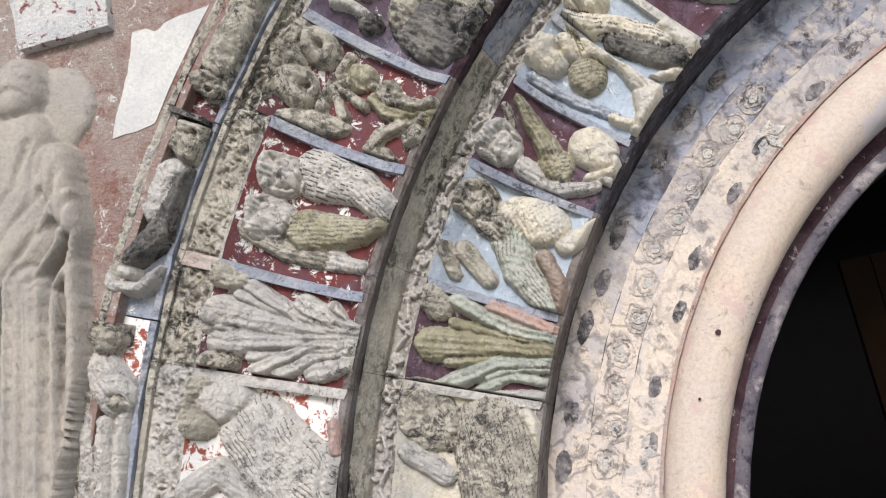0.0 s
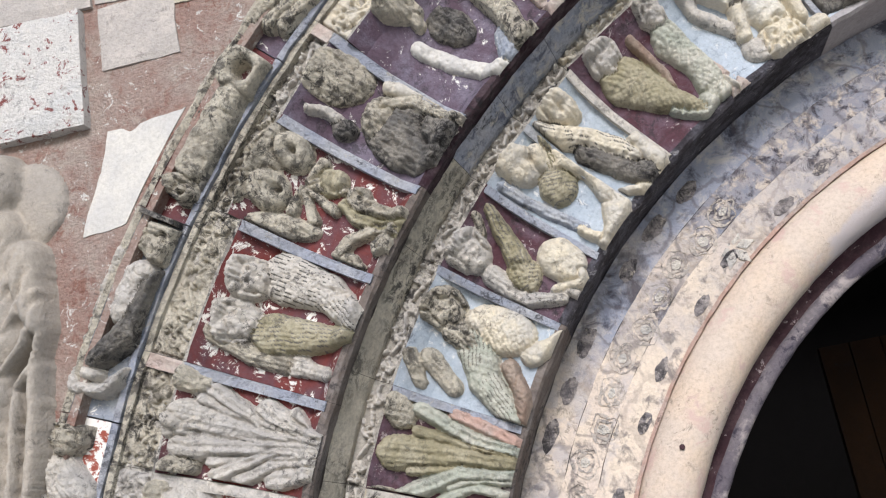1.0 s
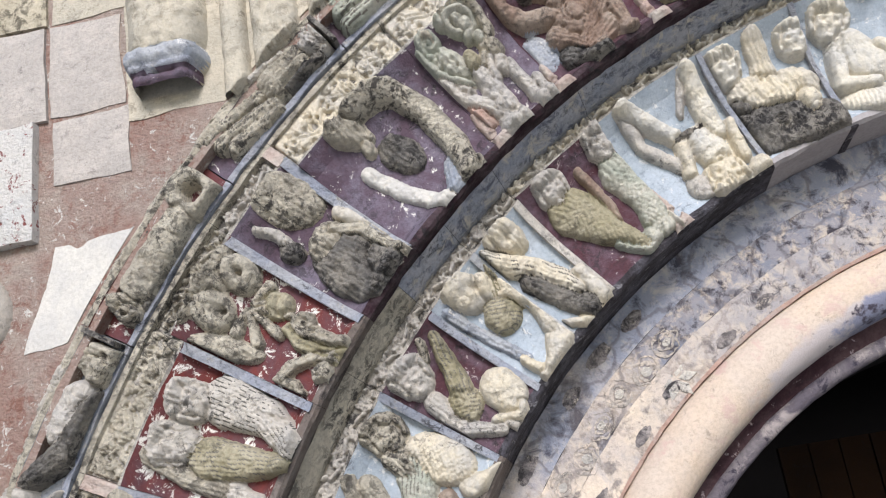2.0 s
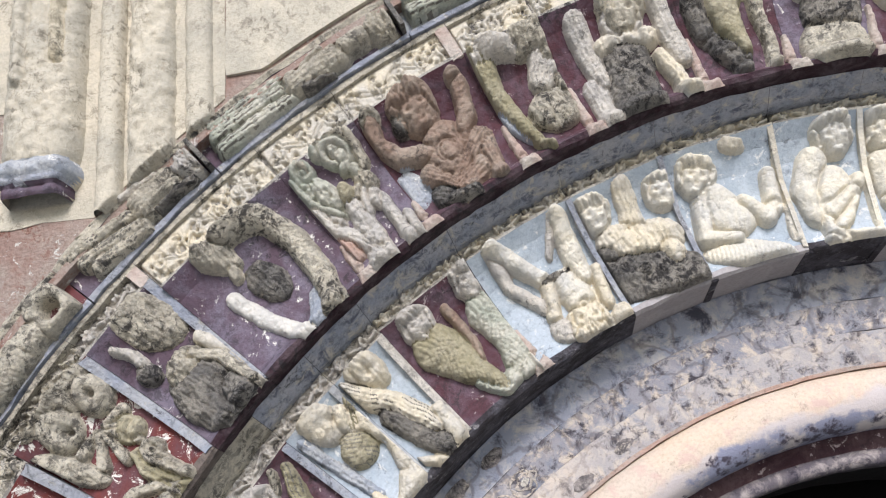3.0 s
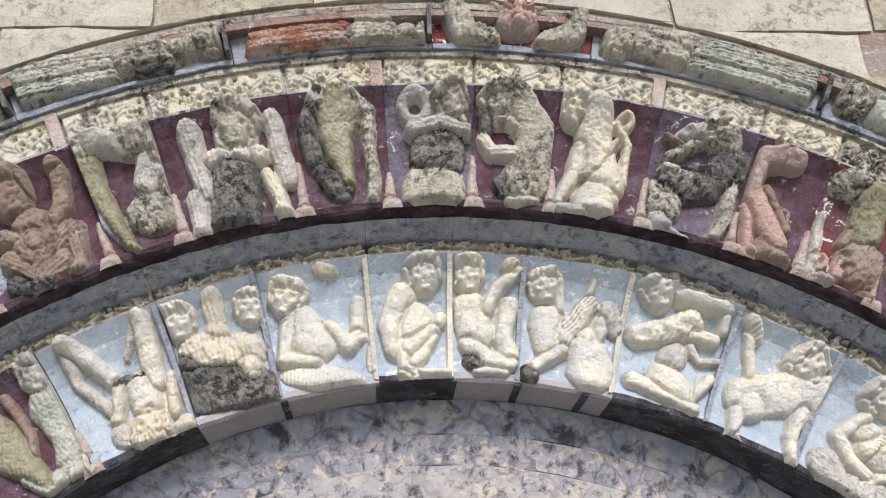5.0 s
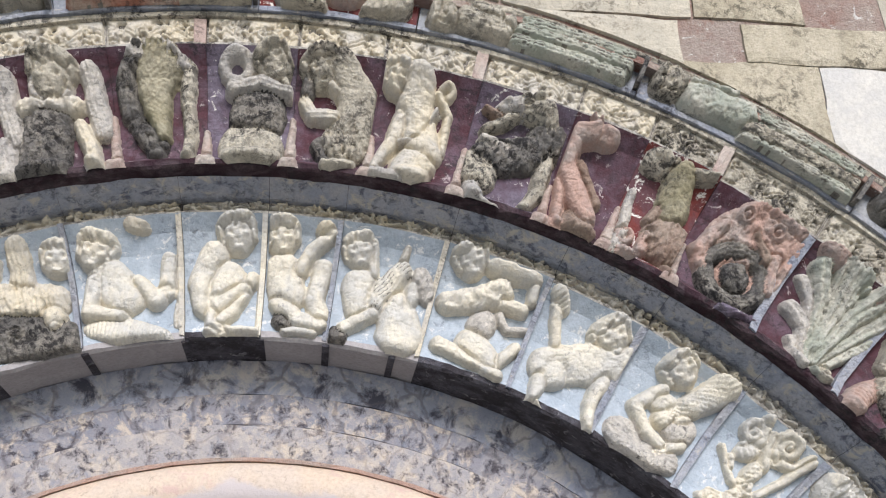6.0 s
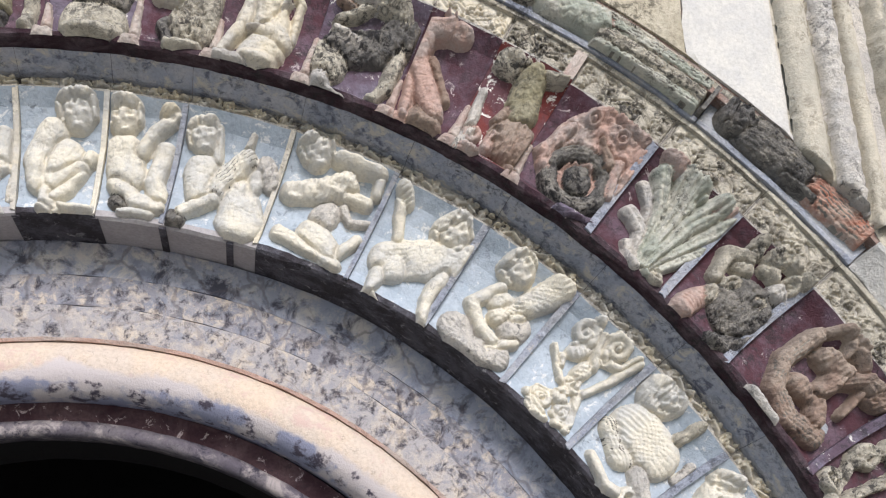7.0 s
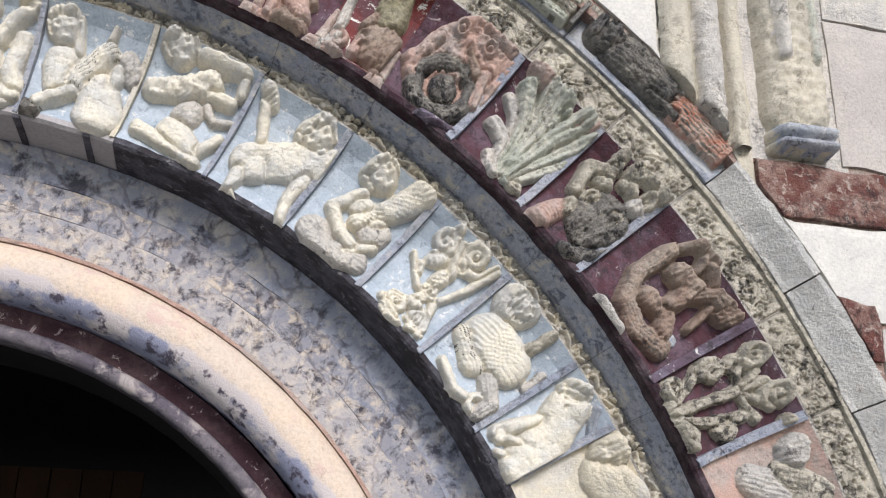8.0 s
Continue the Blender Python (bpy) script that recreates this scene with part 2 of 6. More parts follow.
M["ground"] = stone("paving_gravel", (0.38, 0.38, 0.37), (0.31, 0.31, 0.30), spots=0.2, bump=0.4, patch=2)

# ================= mesh helpers =================
CZ = 2.2          # height of the arch's centre
RNG = np.random.default_rng(7)


def mesh_from(name, verts, faces, mats, index=None, smooth=False):
    me = bpy.data.meshes.new(name)
    me.from_pydata([tuple(v) for v in verts], [], [tuple(f) for f in faces])
    for m in mats:
        me.materials.append(m)
    if index is not None:
        me.polygons.foreach_set("material_index", np.asarray(index, dtype=np.int32))
    if smooth:
        me.polygons.foreach_set("use_smooth", np.ones(len(me.polygons), dtype=bool))
    me.update()
    return me


def thing(name, place, label="", category="", group="", kind=""):
    ob = new(name)
    ob.empty_display_size = 0.05
    ob.location = place
    return tagged(ob, label, category, group, kind)


def part(name, me, parent, label=""):
    """Links a mesh, modelled in world metres, under a thing or a part."""
    ob = new(name, me)
    ob.parent = parent
    top, at = parent, Vector((0, 0, 0))
    while top:
        at += top.location
        top = top.parent
    ob.matrix_parent_inverse = Matrix.Translation(-at)
    return tagged(ob, label)


def hash2(ix, iy, seed):
    n = np.sin(ix * 127.1 + iy * 311.7 + seed * 74.7) * 43758.5453
    return n - np.floor(n)


def vnoise(x, y, seed, octaves=4):
    """Smooth lattice noise, about -1 to 1."""
    total, amp = np.zeros_like(x), 1.0
    for o in range(octaves):
        ix, iy = np.floor(x), np.floor(y)
        fx, fy = x - ix, y - iy
        fx, fy = fx * fx * (3 - 2 * fx), fy * fy * (3 - 2 * fy)
        a, b = hash2(ix, iy, seed + o), hash2(ix + 1, iy, seed + o)
        c, d = hash2(ix, iy + 1, seed + o), hash2(ix + 1, iy + 1, seed + o)
        total += amp * ((a + (b - a) * fx) * (1 - fy) + (c + (d - c) * fx) * fy - 0.5)
        x, y, amp = x * 2.03 + 5.2, y * 2.03 + 1.3, amp * 0.5
    return total


def polar(r, deg, y):
    a = np.radians(deg)
    return np.stack([r * np.cos(a), y + 0 * r, CZ + r * np.sin(a)], -1)


def sweep(name, profile, mats, index, a1, a0, steps, rough=0.0, seed=0, shift=0.0):
    """A solid swept round the arch from angle a1 to a0: profile is a list of (radius, depth), closed back to its start."""
    n = len(profile)
    deg = np.linspace(a1, a0, steps + 1)
    pr = np.array(profile, float)
    verts = []
    for k, d in enumerate(deg):
        p = pr.copy()
        if rough:
            jitter = rough * vnoise(np.full(n, d * 0.9), np.arange(n) * 1.7, seed, 3)
            p[:, 0] += jitter
            p[:, 1] += rough * vnoise(np.full(n, d * 0.9 + 50), np.arange(n) * 1.7, seed, 3)
        verts.extend(polar(p[:, 0], np.full(n, d), p[:, 1]) + np.array([shift, 0, 0]))
    faces, idx = [], []
    for k in range(steps):
        for i in range(n):
            j = (i + 1) % n
            faces.append((k * n + i, k * n + j, (k + 1) * n + j, (k + 1) * n + i))
            idx.append(index[i])
    faces.append(tuple(range(n - 1, -1, -1)))
    faces.append(tuple(range(steps * n, steps * n + n)))
    idx += [index[-1], index[-1]]
    return mesh_from(name, verts, faces, mats, idx)


# ================= relief carving =================
# A carving is a list of strokes on a panel. On the carved stones x runs along the arch (clockwise) from the panel's middle and z outwards from its
# inner edge, both in cm; on borders, hood and statues u runs from -1 to 1 and v from 0 to 1. Radii and heights are in cm.
def C(u0, v0, r0, u1, v1, r1, h, col, tex="", g=None):
    return ("c", u0, v0, r0, u1, v1, r1, h, col, tex, g)


def B(u, v, ru, rv, turn, h, col, tex="", g=None):
    return ("b", u, v, ru, turn, 0, rv, h, col, tex, g)


def O(u, v, ring, wide, h, col, tex=""):
    return ("o", u, v, ring, 0, 0, wide, h, col, tex, None)


def D(u, v, r, depth):
    """A dent."""
    return ("d", u, v, r, 0, 0, r, depth, "", "", None)


def arcs(points, r0, r1, h, col, tex=""):
    """A bent limb through the points, tapering from r0 to r1."""
    n = len(points) - 1
    out = []
    g = ("limb", points[0], points[-1], r0, h)
    for i in range(n):
        a, b = r0 + (r1 - r0) * i / n, r0 + (r1 - r0) * (i + 1) / n
        out.append(C(*points[i], a, *points[i + 1], b, h, col, tex, g))
    return out


def spiral(x, z, r, h, col, wide=0.5, hand=1, turns=1.5, start=-1.57):
    """A curled tendril: a stalk wound into a spiral of radius r, in cm."""
    n = 12
    pts = []
    for k in range(n + 1):
        t = k / n
        a, q = start + hand * t * turns * 2 * math.pi, r * (1 - 0.78 * t)
        pts.append((x + q * math.cos(a), z + q * math.sin(a)))
    return arcs(pts, wide * 1.15, wide * 0.8, h, col) + [B(x, z, 0.6, 0.6, 0, h, col)]


def stone_between(h, col, X, share):
    """The stone left standing between and round the carved limbs: a soft swelling that takes the colour of the nearest limb."""
    if not share:
        return h, col
    k = max(1, int(0.75 / abs(X[0, 1] - X[0, 0])))
    f = np.maximum(h, 0)
    for _ in range(2):
        for axis in (0, 1):
            pad = [(0, 0), (0, 0)]
            pad[axis] = (k + 1, k)
            run = np.cumsum(np.pad(f, pad, mode="edge"), axis=axis)
            a = np.take(run, range(2 * k + 1, run.shape[axis]), axis=axis)
            b = np.take(run, range(0, run.shape[axis] - 2 * k - 1), axis=axis)
            f = (a - b) / (2 * k + 1)
    f = np.clip(f * share - 0.35, 0, None)
    known = h > 0.05
    for _ in range(2 * k):
        for axis, step in ((0, 1), (0, -1), (1, 1), (1, -1)):
            near, paint = np.roll(known, step, axis), np.roll(col, step, axis)
            take = ~known & near
            col = np.where(take, paint, col)
            known = known | take
    return np.maximum(h, f), col


def relief(X, Z, strokes, hw, H, seed, rough=0.35, fat=1.0, tall=1.0, fill=0.5, flat=99.0):
    """Heights in cm over a panel and the colour of each spot. X, Z in cm."""
    h, col = np.zeros_like(X), np.zeros(X.shape, dtype=np.int32)
    cols = []
    wx = X + 0.35 * vnoise(X * 0.45, Z * 0.45, seed + 40, 2)
    wz = Z + 0.35 * vnoise(X * 0.45, Z * 0.45, seed + 60, 2)
    second = np.zeros_like(X)
    dents = np.zeros_like(X)
    owner = np.full(X.shape, -1)
    groups = {}
    for number, (kind, u0, v0, p, u1, v1, q, top, c, tex, g) in enumerate(strokes):
        if kind == "d":
            dents += top * np.exp(-((wx - u0 * hw) ** 2 + (wz - v0 * H) ** 2) / (p * p))
            continue
        if c not in cols:
            cols.append(c)
        x0, z0 = u0 * hw, v0 * H
        top = top * tall
        p, q = (p, q * fat) if kind == "o" else (p * fat, q * fat)
        if kind == "c":
            x1, z1 = u1 * hw, v1 * H
            dx, dz = x1 - x0, z1 - z0
            long = max(1e-6, dx * dx + dz * dz)
            t = np.clip(((wx - x0) * dx + (wz - z0) * dz) / long, 0, 1)
            rad = p + (q - p) * t
            ox, oz = wx - x0 - t * dx, wz - z0 - t * dz
            d = np.hypot(ox, oz) / rad
            across = (ox * dz - oz * dx) / math.sqrt(long)
            along = t * math.sqrt(long)
            size = np.minimum(rad, 3.0)
            crown = top * (0.62 + 0.38 * np.minimum(1, size / 2.2))
        elif kind == "b":
            ca, sa = math.cos(radians(u1)), math.sin(radians(u1))
            a, b = (wx - x0) * ca + (wz - z0) * sa, -(wx - x0) * sa + (wz - z0) * ca
            d = np.hypot(a / p, b / q)
            across, along, crown = a, b, top
        else:
            rr = np.hypot(wx - x0, wz - z0)
            d = np.abs(rr - p) / q
            across, along, crown = rr - p, np.arctan2(wz - z0, wx - x0) * p, top
        hp = crown * np.clip(1 - d ** 2.6, 0, 1) ** 0.5
        if tex == "vein":
            hp = hp * (1 - 0.22 * np.exp(-(across / 0.22) ** 2)) - 0.5 * np.abs(np.sin(across * 3.6)) * (hp > 0.3)
        elif tex == "fold":
            hp = hp - 0.5 * np.abs(np.sin(across * 3.2 + 0.15 * along)) * (hp > 0.4)
        elif tex == "pleat":
            hp = hp - 0.8 * np.abs(np.sin(across * 3.6 + 0.35 * np.sin(along * 0.5))) * (hp > 0.3)
        elif tex == "plume":
            hp = hp - 0.42 * np.abs(np.sin(across * 3.6 + 0.5 * np.sin(along))) * (hp > 0.4) - 0.26 * np.abs(np.sin(along * 1.9 + across)) * (hp > 0.4)
        elif tex == "scale":
            hp = hp - 0.45 * np.abs(np.sin(across * 2.6 + along * 2.2) * np.sin(across * 2.6 - along * 2.2)) * (hp > 0.4)
        elif tex == "soft":
            hp = hp + (0.5 * vnoise(wx * 0.28, wz * 0.28, seed + 15, 3) - 0.3 * np.exp(-np.abs(vnoise(wx * 0.35, wz * 0.35, seed + 8, 2)) / 0.06) - 0.08 * np.abs(np.sin(across * 3.4 + 0.3 * along + 2.2 * vnoise(wx * 0.3, wz * 0.3, seed + 2, 2))) ** 3) * (hp > 0.5)
        elif tex == "curl":
            hp = hp + (1.15 * vnoise(wx * 0.62, wz * 0.62, seed + 5, 3) - 0.5 * np.abs(np.sin(2.6 * wx + 3 * vnoise(wx * 0.5, wz * 0.5, seed, 1)))) * (hp > 0.5)
        own = groups.setdefault(g if g is not None else number, number)
        other = owner != own
        win = hp > h
        second = np.where(win, np.where(other, h, second), np.where(other, np.maximum(second, hp), second))
        owner[win] = own
        h = np.where(win, hp, h)
        col[win] = cols.index(c)
        # plume cuts hold dark paint; pleat grooves get their shade as colour
        if tex in ("plume", "ink_shade", "pleat"):
            if "ink_shade" not in cols:
                cols.append("ink_shade")
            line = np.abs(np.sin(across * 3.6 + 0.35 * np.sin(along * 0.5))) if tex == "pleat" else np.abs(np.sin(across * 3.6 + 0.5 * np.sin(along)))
            col[win & (line > 0.94) & (vnoise(wx * 0.5, wz * 0.5, seed + 3, 2) > 0.0)] = cols.index("ink_shade")
    h = h - 1.7 * np.exp(-(h - second) / 0.5) * (second > 0.3) - dents * (h > 0.5)
    h, col = stone_between(h, col, X, fill)
    h = np.minimum(h, flat + 0.12 * vnoise(X * 0.6, Z * 0.6, seed + 33, 3))
    soft = h.copy()
    soft[1:-1, 1:-1] = (4 * h[1:-1, 1:-1] + h[:-2, 1:-1] + h[2:, 1:-1] + h[1:-1, :-2] + h[1:-1, 2:]) / 8
    live = soft > 0.25
    soft = soft + np.where(live, rough * vnoise(X * 0.8, Z * 0.8, seed, 4) - 2.6 * rough * rough * np.exp(-np.abs(vnoise(X * 0.55, Z * 0.55, seed + 21, 3)) / 0.05) + 0.25 * rough * vnoise(X * 3.1, Z * 3.1, seed + 9, 2), 0)
    return soft, col, cols, live


def relief_mesh(name, strokes, a1, a0, r0, r1, bed, seed, cell=0.0023, rough=0.35, fat=1.0, tall=1.0, margin=0.0, cm=False, fill=0.5, flat=99.0):
    """The carving of one panel, standing on the bed depth bed(v)."""
    mid = 0.5 * (r0 + r1)
    hw, H = math.radians(a1 - a0) * mid / 2, r1 - r0
    nu, nv = int(2 * hw / cell), int(H / cell)
    u, v = np.meshgrid(np.linspace(-1 - margin, 1 + margin, nu), np.linspace(0, 1, nv))
    spans = (1.0, 1.0) if cm else (hw * 100, H * 100)
    h, col, cols, live = relief(u * hw * 100, v * H * 100, strokes, *spans, seed, rough, fat, tall, fill, flat)
    deg = 0.5 * (a1 + a0) - u * (a1 - a0) / 2
    rim = np.clip(np.minimum((v + 0.004) / 0.045, (1.0 + margin - np.abs(u)) / 0.03), 0, 1)
    h = h * np.sqrt(rim)
    y = bed(v) - np.where(live, h / 100, -0.004)
    P = polar((r0 + v * H).ravel(), deg.ravel(), y.ravel())
    ids = np.arange(nu * nv).reshape(nv, nu)
    keep = live[:-1, :-1] | live[1:, :-1] | live[:-1, 1:] | live[1:, 1:]
    q = np.stack([ids[:-1, :-1], ids[:-1, 1:], ids[1:, 1:], ids[1:, :-1]], -1)[keep]
    c = col[:-1, :-1][keep]
    used = np.unique(q)
    remap = np.full(nu * nv, -1)
    remap[used] = np.arange(len(used))
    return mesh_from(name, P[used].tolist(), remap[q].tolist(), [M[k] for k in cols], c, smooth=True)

# ================= the carved panels =================
def figure(x, z, head, col, lean=0.0, h=5.4):
    """A carved head, in cm: face with brow, nose, cheeks, lips and chin under a cap of curled hair. lean turns its crown."""
    c, s = math.cos(radians(lean)), math.sin(radians(lean))

    def at(px, pz):
        return x + (px * c - pz * s) * head, z + (px * s + pz * c) * head

    g = ("head", x, z)
    w = head
    return [B(x, z, w * 0.84, w * 1.0, lean, h, col, "", g), B(*at(0, 0.62), w * 0.95, w * 0.5, lean, h + 0.5, col, "curl"),
            C(*at(-0.84, 0.45), w * 0.26, *at(-0.8, -0.35), w * 0.2, h + 0.1, col, "curl"), C(*at(0.84, 0.45), w * 0.26, *at(0.8, -0.35), w * 0.2, h + 0.1, col, "curl"),
            C(*at(-0.42, 0.2), w * 0.13, *at(0.42, 0.2), w * 0.13, h + 0.55, col, "", g), C(*at(0, 0.18), w * 0.12, *at(0, -0.2), w * 0.17, h + 0.95, col, "", g),
            B(*at(-0.4, -0.22), w * 0.26, w * 0.24, lean, h + 0.35, col, "", g), B(*at(0.4, -0.22), w * 0.26, w * 0.24, lean, h + 0.35, col, "", g),
            C(*at(-0.2, -0.52), w * 0.09, *at(0.2, -0.52), w * 0.09, h + 0.4, col, "", g), B(*at(0, -0.78), w * 0.34, w * 0.24, lean, h + 0.2, col, "", g),
            D(*at(-0.34, 0.03), w * 0.15, 1.3), D(*at(0.34, 0.03), w * 0.15, 1.3), D(*at(0, -0.4), w * 0.1, 0.7), D(*at(0, -0.63), w * 0.1, 0.6)]


